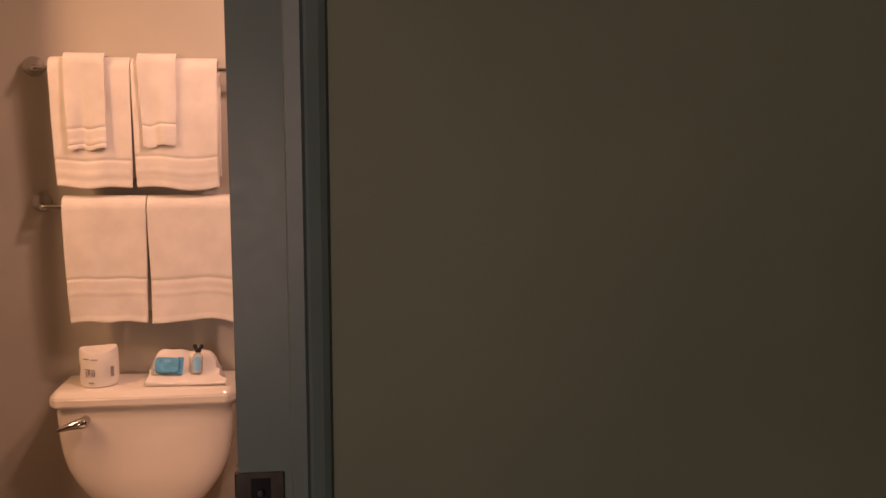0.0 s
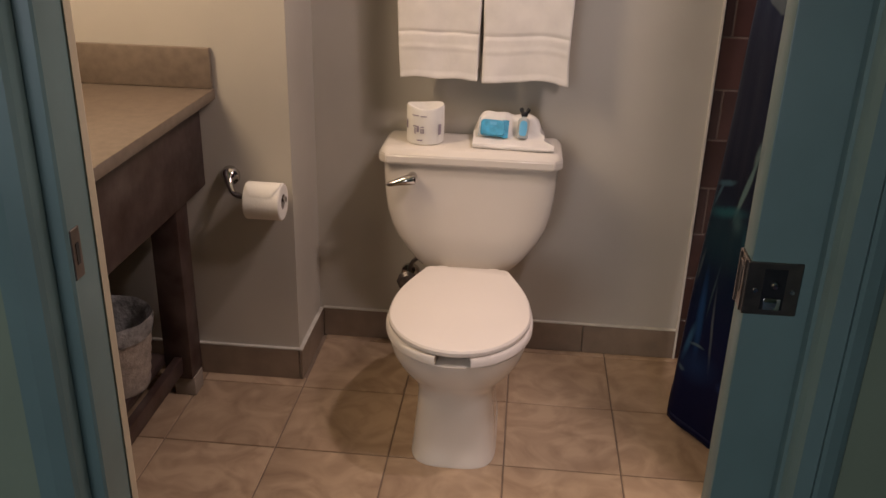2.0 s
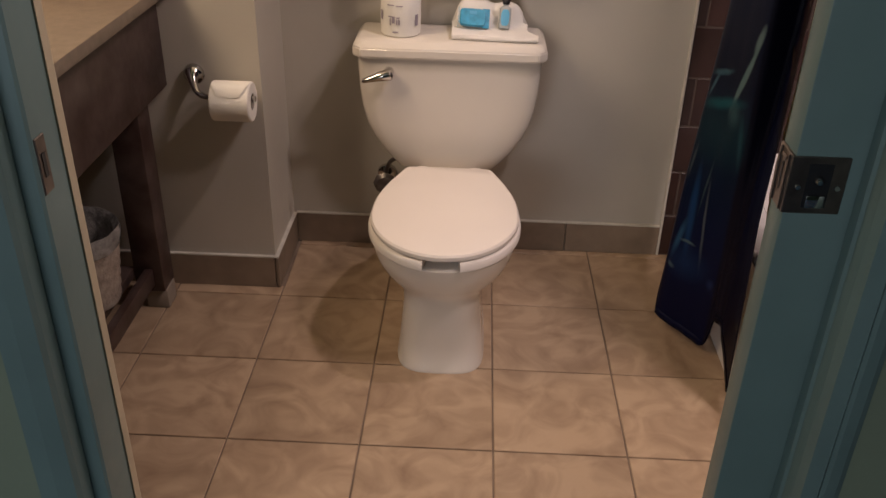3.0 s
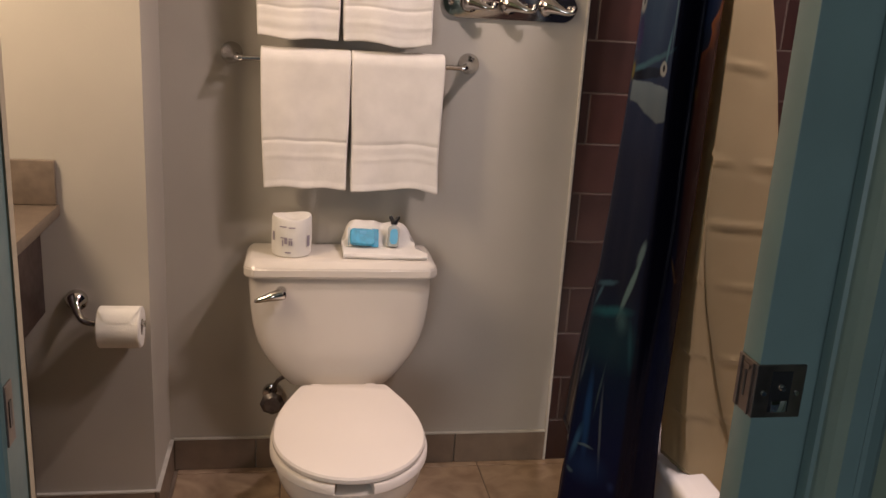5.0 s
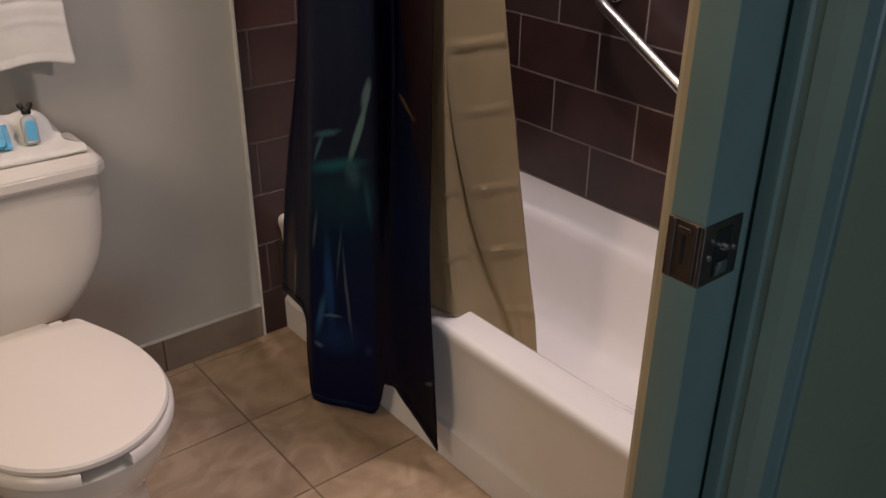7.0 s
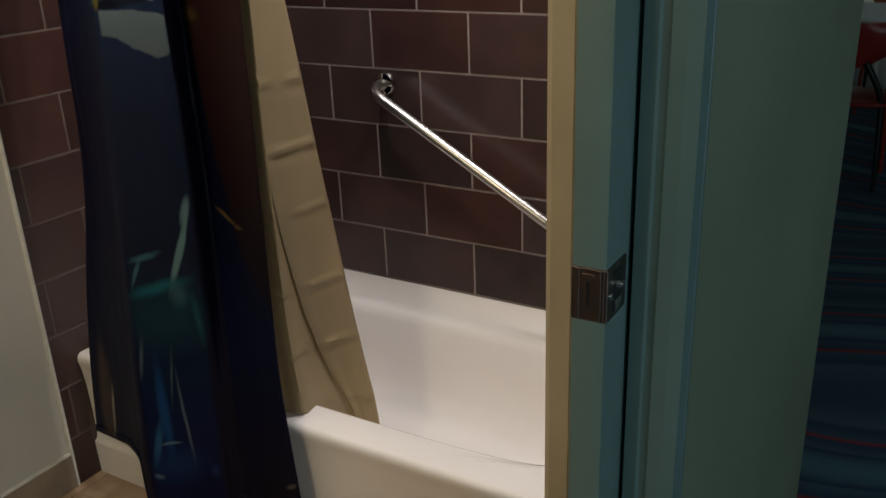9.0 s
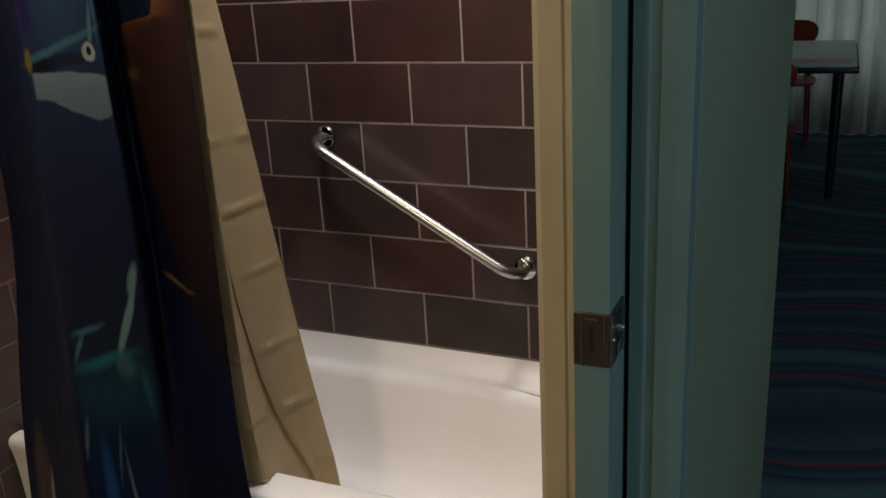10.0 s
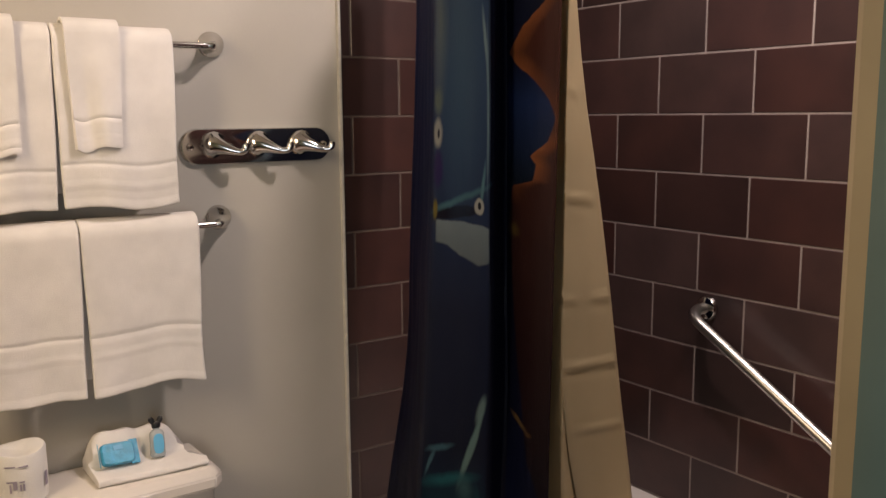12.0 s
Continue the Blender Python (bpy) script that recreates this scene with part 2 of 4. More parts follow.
DOOR_IN, DOOR_OUT = 1.361, 1.182                   # bathroom's and bedroom's faces of the door wall
JAMB_L, JAMB_R, HEAD = -0.893, 0.037, 2.06
CEIL = 2.44

# ---- structure: bathroom ----
structure("wall_north", boxed(RETURN_X, BACK, 0, TILE_EDGE, BACK + 0.12, CEIL), WALL, "greige painted wall behind the toilet", "wall")
structure("wall_north_tub", boxed(TILE_EDGE, BACK - 0.0065, 0, TUB_WALL + 0.11, BACK + 0.12, CEIL), SHADED_GROUT, "maroon tiled wall at the tub's end, brown grout darkened for shade", "wall")
structure("wall_return", boxed(-1.90, NOOK_Y, 0, RETURN_X, BACK + 0.12, CEIL), WALL, "painted wall corner beside the toilet", "wall")
structure("wall_west", boxed(LEFT - 0.12, 1.3255, 0, LEFT, NOOK_Y, CEIL), WALL, "painted wall behind the vanity", "wall")
structure("wall_east", boxed(TUB_WALL + 0.0015, DOOR_IN, 0, TUB_WALL + 0.11, BACK, CEIL), WALL_GROUT, "maroon tiled wall along the tub with pale grout", "wall")
structure("ceiling", boxed(LEFT - 0.12, DOOR_IN - 0.12, CEIL, TUB_WALL + 0.11, BACK + 0.12, CEIL + 0.1), CEILING, "white painted bathroom ceiling", "ceiling")
floor = structure("floor", boxed(LEFT, 1.24, -0.06, TUB_WALL + 0.1, BACK, -0.004), GROUT, "beige square ceramic floor tiles with brown grout", "floor")

# door wall: two skins with the pocket between them on the one side, solid on the other
bm = loft([[(JAMB_R + 0.012, DOOR_OUT + 0.008, z), (1.04, 1.122, z), (1.04, 1.239, z), (JAMB_R + 0.012, 1.239, z)] for z in (0, CEIL)])
structure("wall_south", bm, GREEN_WALL, "dark green painted wall beside the door", "wall")
structure("wall_south_inner", boxed(JAMB_R + 0.012, 1.313, 0, 1.04, DOOR_IN, CEIL), WALL, "painted inner skin of the door wall", "wall")
structure("wall_pocket", boxed(0.98, 1.2395, 0, 1.04, 1.3125, CEIL), GAP_SHADE, "end of the door pocket, coloured near-black for its shade", "wall")
structure("wall_south_west", boxed(-3.0, 1.205, 0, JAMB_L - 0.031, 1.325, CEIL), GREEN_WALL, "dark green painted wall beside the door", "wall")
structure("wall_over_door", boxed(JAMB_L - 0.031, DOOR_OUT + 0.024, HEAD + 0.012, JAMB_R + 0.012, DOOR_IN, CEIL), GREEN_WALL, "green painted wall over the door", "wall")


def casing(name, points, mat, label):
    """An upright moulding with the given plan profile."""
    structure(name, loft([[(x, y, z) for x, y in points] for z in (0.0, HEAD)]), mat, label, "trim")


def side(x, sign, depth):
    return [(x + sign * a, b + 0.007) for a, b in depth]


FRONT = [(0.0, 1.242), (0.0, 1.224), (0.004, 1.221), (0.004, 1.212), (0.0, 1.209), (0.0, 1.190), (0.003, 1.172), (0.022, 1.168), (0.026, 1.172), (0.030, 1.168), (0.044, 1.170), (0.052, 1.174), (0.057, 1.183), (0.011, 1.184), (0.011, 1.242)]
INNER = [(0.004, 1.302), (0.004, 1.322), (0.008, 1.325), (0.004, 1.328), (0.004, 1.357), (0.008, 1.365), (0.050, 1.365), (0.055, 1.355), (0.0115, 1.355), (0.0115, 1.302)]
casing("trim_1", side(JAMB_R, 1, FRONT), TEAL, "teal painted split jamb and casing of the pocket door")
casing("trim_2", side(JAMB_R, 1, INNER), CREAM, "cream painted inner jamb of the pocket door")
SOLID = [(0.004, 1.300), (0.004, 1.258), (0.0, 1.255), (0.0, 1.230), (0.003, 1.226), (0.022, 1.224), (0.024, 1.200), (0.028, 1.192), (0.052, 1.188), (0.078, 1.190), (0.080, 1.196), (0.030, 1.199), (0.030, 1.300)]
casing("trim_3", side(JAMB_L, -1, SOLID), TEAL, "teal painted strike jamb and casing")
INNER_L = [(0.002, 1.302), (0.002, 1.318), (0.004, 1.324), (0.050, 1.324), (0.055, 1.319), (0.0305, 1.319), (0.0305, 1.302)]
casing("trim_4", side(JAMB_L, -1, INNER_L), CREAM, "cream painted inner edge of the strike jamb")
structure("trim_5", boxed(JAMB_L - 0.05, 1.168, HEAD, JAMB_R + 0.05, 1.365, HEAD + 0.012), TEAL, "teal painted head of the door frame", "trim")
structure("trim_6", boxed(TILE_EDGE - 0.005, BACK - 0.012, 0.0, TILE_EDGE + 0.002, BACK + 0.001, CEIL, bevel=0.0015), CAULK, "pale edge strip beside the wall tiles", "trim")

# ---- structure: bedroom ----
structure("floor_bedroom", boxed(-3.0, -2.6, -0.06, 6.3, 1.24, -0.002), CARPET, "dark blue carpet with red swirls", "carpet")
structure("floor_bedroom_east", boxed(1.04, 1.24, -0.06, 6.3, 3.2, -0.002), CARPET, "dark blue carpet with red swirls", "carpet")
structure("wall_bedroom_west", boxed(-3.12, -2.6, 0, -3.0, 1.24, CEIL), GREEN_WALL, "green painted bedroom wall", "wall")
structure("wall_bedroom_north", boxed(1.04, 3.2, 0, 6.42, 3.32, CEIL), GREEN_WALL, "green painted bedroom wall", "wall")
structure("wall_corridor", boxed(1.0405, 1.2335, 0, 1.06, 3.2, CEIL), GREEN_WALL, "green painted bedroom wall", "wall")
structure("ceiling_bedroom", boxed(-3.12, -2.72, CEIL, 6.42, 1.2425, CEIL + 0.1), CEILING, "white bedroom ceiling", "ceiling")
structure("ceiling_bedroom_east", boxed(1.0415, 1.2435, CEIL, 6.42, 3.32, CEIL + 0.1), CEILING, "white bedroom ceiling", "ceiling")
structure("wall_bedroom_east", boxed(6.3, -2.6, 0, 6.42, 3.2, CEIL), GREEN_WALL, "green bedroom wall behind the drapes", "wall")
# unseen wall; its opening and pane are added to go with the bedroom fill
bm = joined(boxed(-3.12, -2.72, 0, -2.8, -2.6, CEIL), boxed(-1.2, -2.72, 0, 6.42, -2.6, CEIL), boxed(-2.8, -2.72, 0, -1.2, -2.6, 0.5), boxed(-2.8, -2.72, 2.2, -1.2, -2.6, CEIL))
structure("wall_bedroom_south", bm, GREEN_WALL, "green bedroom wall with an added window opening", "wall")
# pane added to go with the fill behind the drapes; the wall stays solid
structure("window_2", boxed(6.285, -1.2, 0.35, 6.299, 2.0, 2.25, bevel=0.002), GLASS_PALE, "added pane behind the drapes, no opening in the wall", "window")
structure("window_1", boxed(-2.8, -2.67, 0.5, -1.2, -2.66, 2.2), GLASS_PALE, "added bedroom window pane, out of view", "window")


# ---- toilet ----
def toilet():
    cx = -0.457
    root = thing("toilet", (cx, 2.4, 0), "white porcelain two-piece toilet with closed lid against the wall", "toilet")
    tx = -0.466
    levels = [(0.335, 0.118, 2.690), (0.342, 0.140, 2.676), (0.365, 0.160, 2.668), (0.40, 0.187, 2.662), (0.44, 0.213, 2.657), (0.48, 0.231, 2.654), (0.53, 0.243, 2.651), (0.58, 0.249, 2.649), (0.64, 0.252, 2.647), (0.672, 0.253, 2.647)]
    rings = []
    for z, hx, front in levels:
        rings.append(rounded(tx, (front + 2.815) / 2, hx, (2.815 - front) / 2, z, 7.0, 64))
    part("tank", loft(rings), PORCELAIN, root)

    def lid_ring(grow, z):
        x0, x1, y0, y1, c = tx - 0.264 - grow, tx + 0.264 + grow, 2.632 - grow, 2.824, 0.024
        pts = [(x0 + c, y0), (x1 - c, y0), (x1, y0 + c), (x1, y1), (x0, y1), (x0, y0 + c)]
        return [(x, y, z) for x, y in pts]
    bm = loft([lid_ring(-0.006, 0.673), lid_ring(0.0, 0.678), lid_ring(0.0, 0.702), lid_ring(-0.012, 0.718), lid_ring(-0.020, 0.722)])
    bmesh.ops.bevel(bm, geom=bm.edges[:], offset=0.003, segments=2, affect="EDGES")
    part("tank_lid", bm, PORCELAIN, root)
    # flush lever
    lever = part("flush_lever", tube([(-0.630, 2.652, 0.636), (-0.630, 2.622, 0.636)], [0.015, 0.012]), CHROME, root, "chrome flush lever")
    part("lever_arm", tube(spline([(-0.620, 2.620, 0.638), (-0.634, 2.616, 0.636), (-0.656, 2.612, 0.632), (-0.680, 2.610, 0.625), (-0.700, 2.609, 0.619)], 4), [0.013, 0.0155, 0.016, 0.016, 0.0158, 0.0152, 0.0145, 0.0135, 0.0125, 0.0115, 0.0105, 0.0095, 0.0088, 0.008, 0.0072, 0.006, 0.003], 14), CHROME, lever)

    def outline(grow=0.0, count=40):
        """Plan of the seat: round front, sides that run together towards the hinges."""
        half = []
        for k in range(count + 1):
            a = math.pi / 2 * k / count
            half.append(((0.187 + grow) * math.sin(a), 2.308 - (0.221 + grow) * math.cos(a)))
        half += [(0.186 + grow, 2.345), (0.182 + grow, 2.385), (0.173 + grow, 2.43), (0.158 + grow, 2.48), (0.139 + grow, 2.53), (0.124 + grow, 2.568), (0.116 + grow, 2.579 + grow * 0.3)]
        return half

    def whole(grow, z, drop=0.0):
        half = outline(grow)
        return [(cx + x, y, z) for x, y in half] + [(cx - x, y, z) for x, y in reversed(half[1:])]
    part("lid", loft([whole(-0.003, 0.370), whole(0.0, 0.374), whole(0.0, 0.382), whole(-0.004, 0.387), whole(-0.014, 0.3895)]), SEAT, root, "closed white plastic lid")
    # seat ring, open at the front
    half = [p for p in outline(0.006) if p[0] > 0.040]
    rings = []
    for sgn in (1, -1):
        loops = []
        for x, y in half:
            toward = Vector((0 - x, 2.34 - y)).normalized() * 0.062
            ix, iy = x + toward.x, y + toward.y
            ix = max(ix, 0.030)
            loops.append([(cx + sgn * x, y, 0.346), (cx + sgn * x, y, 0.362), (cx + sgn * (x * 0.97), y + 0.004, 0.368), (cx + sgn * ix, iy, 0.368), (cx + sgn * ix, iy, 0.346)])
        rings.append(loft(loops))
    part("seat", joined(*rings), SEAT, root, "white open-front toilet seat", angle=50)
    for sgn in (-1, 1):
        part("hinge", boxed(cx + sgn * 0.075 - 0.016, 2.572, 0.346, cx + sgn * 0.075 + 0.016, 2.612, 0.378, bevel=0.006), SEAT, root)

    def bowl_ring(hx, front, back, z, power=2.3, taper=0.0):
        mid = front + hx * 1.15
        ring = []
        for k in range(56):
            a = 2 * math.pi * k / 56
            c, s = math.cos(a), math.sin(a)
            if s < 0:
                ring.append((cx + hx * math.copysign(abs(c) ** (2 / power), c), mid - (mid - front) * abs(s) ** (2 / power), z))
            else:
                ring.append((cx + hx * (1 - taper * min(1.0, abs(s) ** 0.8)) * math.copysign(abs(c) ** (2 / 3.6), c), mid + (back - mid) * abs(s) ** (2 / 3.6), z))
        return ring
    rings = [bowl_ring(0.115, 2.150, 2.60, 0.0, 3.4), bowl_ring(0.115, 2.150, 2.60, 0.008, 3.4), bowl_ring(0.111, 2.155, 2.59, 0.016, 3.4), bowl_ring(0.108, 2.157, 2.58, 0.08, 3.2), bowl_ring(0.101, 2.154, 2.57, 0.15, 3.0),
             bowl_ring(0.099, 2.151, 2.57, 0.19, 2.8), bowl_ring(0.103, 2.150, 2.57, 0.218, 2.6), bowl_ring(0.120, 2.143, 2.58, 0.236, 2.4, 0.1), bowl_ring(0.144, 2.129, 2.58, 0.254, 2.3, 0.2), bowl_ring(0.162, 2.115, 2.58, 0.274, 2.2, 0.3), bowl_ring(0.173, 2.104, 2.59, 0.296, 2.2, 0.38), bowl_ring(0.179, 2.096, 2.60, 0.318, 2.2, 0.42),
             bowl_ring(0.181, 2.092, 2.70, 0.340, 2.2, 0.42), bowl_ring(0.174, 2.100, 2.69, 0.3455, 2.2, 0.42), bowl_ring(0.132, 2.150, 2.47, 0.345, 2.2), bowl_ring(0.124, 2.160, 2.45, 0.316, 2.2), bowl_ring(0.080, 2.230, 2.40, 0.24, 2.2), bowl_ring(0.040, 2.270, 2.36, 0.20, 2.2)]
    part("bowl", loft(rings), PORCELAIN, root, angle=60)
    return root


toilet()


def supply_valve():
    root = thing("supply_valve", (-0.655, 2.80, 0.25), "chrome water supply valve with hose on the wall", "valve")
    part("escutcheon", tube([(-0.655, 2.829, 0.25), (-0.655, 2.818, 0.25), (-0.655, 2.812, 0.25)], [0.032, 0.030, 0.012]), CHROME, root)
    part("stem", tube([(-0.655, 2.815, 0.25), (-0.655, 2.755, 0.25)], 0.010), CHROME, root)
    bm = tube([(-0.655, 2.765, 0.25), (-0.655, 2.752, 0.25), (-0.655, 2.742, 0.25)], [0.028, 0.036, 0.024], 8)
    part("handle", bm, DULL, root, "dull grey valve handle")
    part("hose", tube(spline([(-0.655, 2.775, 0.255), (-0.652, 2.772, 0.285), (-0.640, 2.768, 0.315), (-0.622, 2.765, 0.330), (-0.612, 2.763, 0.343)], 5), 0.0065, 10), DULL, root)


supply_valve()


# ---- towels and rails ----
def towel_bar(z):
    root = thing("towel_bar", (-0.443, BACK, z), "chrome towel bar on the wall over the toilet", "towel bar", "towel bars")
    y = 2.762
    part("rod", tube([(-0.752, y, z - 0.004), (-0.135, y, z - 0.004)], 0.0075), CHROME, root)
    for x, inward in ((-0.770, 1), (-0.118, -1)):
        pts = [(x, BACK, z + 0.004), (x, BACK - 0.010, z + 0.004), (x + inward * 0.004, BACK - 0.026, z + 0.002), (x + inward * 0.010, BACK - 0.045, z - 0.002), (x + inward * 0.020, y, z - 0.004), (x + inward * 0.030, y, z - 0.004)]
        part("post", tube(spline(pts, 3), [0.030, 0.030, 0.0298, 0.029, 0.026, 0.022, 0.019, 0.016, 0.0135, 0.012, 0.0105, 0.0095, 0.009, 0.009, 0.0088, 0.0085][:16], 18), CHROME, root)


towel_bar(1.648)
towel_bar(1.250)


def towel(x0, x1, top, front, back, y, thick, name, label, group, border=0.085, seed=0):
    """A towel folded over a bar: front and back sheets with a woven border near the hem."""
    lip = 0.016 + thick
    prof = []
    steps = 60
    for i in range(steps + 1):
        z = front + (top - lip - front) * i / steps
        prof.append((y, z))
    for i in range(1, 8):
        a = math.pi * i / 8
        prof.append((y + lip - lip * math.cos(a), top - lip + lip * math.sin(a)))
    for i in range(10):
        prof.append((y + 2 * lip, top - lip - (top - lip - back) * i / 9))
    bm = bmesh.new()
    cols = 26
    grid = []
    for j in range(cols + 1):
        u = j / cols
        line = []
        for i, (py, pz) in enumerate(prof):
            drop = max(0.0, (top - pz)) / (top - front)
            w = noise.noise(Vector((u * 3 + seed, pz * 5, seed)))
            px = x0 + (x1 - x0) * u + (0.5 - u) * (0.010 + 0.006 * math.sin(seed * 2.3)) * drop ** 1.5 + 0.006 * noise.noise(Vector((pz * 6, seed * 3.1, u))) * drop
            off = 0.008 * w * drop + 0.005 * math.sin(u * 7 + seed) * drop
            if py == y:
                h = pz - front
                off -= 0.002 if 0.0 <= h < 0.012 else 0
                off += 0.0026 if border < h < border + 0.007 else 0
                off -= 0.0013 if border - 0.042 < h < border - 0.030 else 0
            sag = 0.015 * (noise.noise(Vector((u * 2.5 + seed * 7, 0.3, 0.2)))) * drop
            line.append(bm.verts.new((px, py + off, pz + sag)))
        grid.append(line)
    for a, b in zip(grid, grid[1:]):
        for i in range(len(prof) - 1):
            bm.faces.new((a[i], b[i], b[i + 1], a[i + 1]))
    ob = solid(name, bm, TERRY, label, "towel", group)
    mod = ob.modifiers.new("thickness", "SOLIDIFY")
    mod.thickness, mod.offset = thick, 1
    bev = ob.modifiers.new("soft", "BEVEL")
    bev.width, bev.segments, bev.limit_method, bev.angle_limit = thick * 0.42, 3, "ANGLE", radians(50)
    return ob


BATH = "white terry bath towel folded over a chrome bar"
towel(-0.706, -0.4805, 1.668, 1.306, 1.33, 2.742, 0.010, "bath_towel", BATH, "towels", 0.075, 1.0)
towel(-0.4785, -0.236, 1.668, 1.302, 1.33, 2.742, 0.010, "bath_towel", BATH, "towels", 0.085, 2.0)
towel(-0.690, -0.4525, 1.270, 0.906, 0.93, 2.742, 0.010, "bath_towel", BATH, "towels", 0.125, 3.0)
towel(-0.4505, -0.198, 1.270, 0.903, 0.93, 2.742, 0.010, "bath_towel", BATH, "towels", 0.125, 4.0)
HAND = "small white hand towel folded over a bath towel"
towel(-0.660, -0.548, 1.682, 1.418, 1.45, 2.729, 0.007, "hand_towel", HAND, "hand towels", 0.055, 5.0)
towel(-0.458, -0.350, 1.682, 1.428, 1.45, 2.729, 0.007, "hand_towel", HAND, "hand towels", 0.055, 6.0)


def hook_rack():
    z, x0, x1 = 1.420, -0.203, 0.184
    root = thing("hook_rack", ((x0 + x1) / 2, BACK, z), "polished chrome wall rack with three robe hooks", "hook rack")
    r = 0.042
    ring = []
    for k in range(33):
        a = math.pi / 2 + math.pi * k / 32
        ring.append((x0 + r + r * math.cos(a), r * math.sin(a)))
    for k in range(33):
        a = -math.pi / 2 + math.pi * k / 32
        ring.append((x1 - r + r * math.cos(a), r * math.sin(a)))
    cx = (x0 + x1) / 2

    def at(scale, y):
        return [(cx + (x - cx) * (1 - (1 - scale) * 0.25), y, z + dz * scale) for x, dz in ring]
    part("plate", loft([at(1, BACK), at(1, BACK - 0.006), at(0.94, BACK - 0.010), at(0.86, BACK - 0.0105)]), CHROME, root)
    for x in (-0.180, 0.161):
        part("screw", tube([(x, BACK - 0.009, z), (x, BACK - 0.014, z), (x, BACK - 0.018, z)], [0.009, 0.008, 0.003]), CHROME, root)
    for x in (-0.118, -0.006, 0.106):
        pts = [(x - 0.006, BACK - 0.009, z + 0.004), (x - 0.005, BACK - 0.015, z + 0.003), (x + 0.001, BACK - 0.026, z + 0.001), (x + 0.018, BACK - 0.042, z - 0.006), (x + 0.037, BACK - 0.054, z - 0.012), (x + 0.050, BACK - 0.060, z - 0.008), (x + 0.054, BACK - 0.062, z + 0.007)]
        rad = [0.032, 0.0318, 0.031, 0.0295, 0.0275, 0.0245, 0.021, 0.0178, 0.015, 0.0125, 0.0108, 0.009, 0.0076, 0.0075, 0.0077, 0.008, 0.0083, 0.0085, 0.006]
        part("hook", tube(spline(pts, 3), rad, 16), CHROME, root)


hook_rack()


# ---- things on the tank ----
def spare_roll():
    cx, cy, z = -0.604, 2.725, 0.7225
    root = thing("toilet_roll", (cx, cy, z), "wrapped spare toilet roll with grey print on the tank", "toilet roll")
    rings = []
    for zz, r in ((0, 0.050), (0.004, 0.054), (0.05, 0.055), (0.102, 0.054), (0.108, 0.051), (0.106, 0.03), (0.10, 0.02)):
        rings.append([(cx + r * math.cos(a) * (1 + 0.015 * math.sin(3 * a + 9 * zz)), cy + r * math.sin(a), z + zz + (0.004 * math.sin(2 * a + 1) if zz > 0.05 else 0)) for a in (2 * math.pi * k / 36 for k in range(36))])
    part("wrapper", loft(rings), PAPER, root)

    def mark(a0, a1, z0, z1):
        bm = bmesh.new()
        r = 0.0565
        a = [radians(a0 + (a1 - a0) * k / 6) for k in range(7)]
        low = [bm.verts.new((cx + r * math.cos(q), cy + r * math.sin(q), z + z0)) for q in a]
        high = [bm.verts.new((cx + r * math.cos(q), cy + r * math.sin(q), z + z1)) for q in a]
        for k in range(6):
            bm.faces.new((low[k], low[k + 1], high[k + 1], high[k]))
        return bm
    for a0, a1, z0, z1 in ((238, 250, 0.055, 0.058), (250, 258, 0.040, 0.058), (262, 272, 0.053, 0.056), (243, 247, 0.034, 0.052), (262, 266, 0.036, 0.05), (268, 272, 0.036, 0.05), (252, 268, 0.014, 0.018), (318, 330, 0.030, 0.060), (206, 216, 0.045, 0.07), (236, 256, 0.086, 0.089), (262, 280, 0.084, 0.087)):
        part("print", mark(a0, a1, z0, z1), INK, root, "grey printed mark", smooth=False)


spare_roll()


def washcloth():
    """A cloth folded into a flat square, its back edge rolled up against the wall."""
    z = 0.7225
    bm = bmesh.new()
    cols, prof = 22, []
    prof += [(2.672, 0.002), (2.668, 0.008), (2.672, 0.015), (2.69, 0.018), (2.715, 0.019), (2.735, 0.022), (2.744, 0.030), (2.750, 0.045), (2.757, 0.064), (2.766, 0.080), (2.778, 0.088), (2.792, 0.086), (2.801, 0.074), (2.806, 0.05), (2.808, 0.02), (2.808, 0.002)]
    grid = []
    for j in range(cols + 1):
        u = j / cols
        row = []
        for i, (y, h) in enumerate(prof):
            x = -0.463 + 0.205 * u + (0.02 * (0.5 - u) if h > 0.03 else 0) + (0.028 * u if y < 2.70 else 0.0)
            wob = noise.noise(Vector((u * 4, i * 0.5, 3.3)))
            edge = 1 - abs(2 * u - 1) ** 10 * 0.45
            if h > 0.03:
                h = 0.03 + (h - 0.03) * edge * (1 - 0.16 * math.exp(-((u - 0.56) / 0.10) ** 2))
                x = -0.36 + (x + 0.36) * (1 - 0.05 * (h / 0.09) ** 2)
            y = y + (0.012 * math.exp(-((u - 0.56) / 0.09) ** 2) if 0.03 < h and y < 2.79 else 0.0)
            row.append(bm.verts.new((x, y + 0.006 * wob - (0.010 * u if y < 2.7 else 0), z + h * (1 - 0.12 * u) + (0.005 * wob if h > 0.01 else 0))))
        grid.append(row)
    for a, b in zip(grid, grid[1:]):
        for i in range(len(prof) - 1):
            bm.faces.new((a[i], a[i + 1], b[i + 1], b[i]))
    for row in (grid[0], grid[-1]):
        bm.faces.new(row)
    bmesh.ops.recalc_face_normals(bm, faces=bm.faces)
    cloth_ob = solid("washcloth", bm, TERRY, "folded white washcloth on the toilet tank", "towel")
    soft = cloth_ob.modifiers.new("soft", "BEVEL")
    soft.width, soft.segments, soft.limit_method, soft.angle_limit = 0.006, 3, "ANGLE", radians(40)


washcloth()


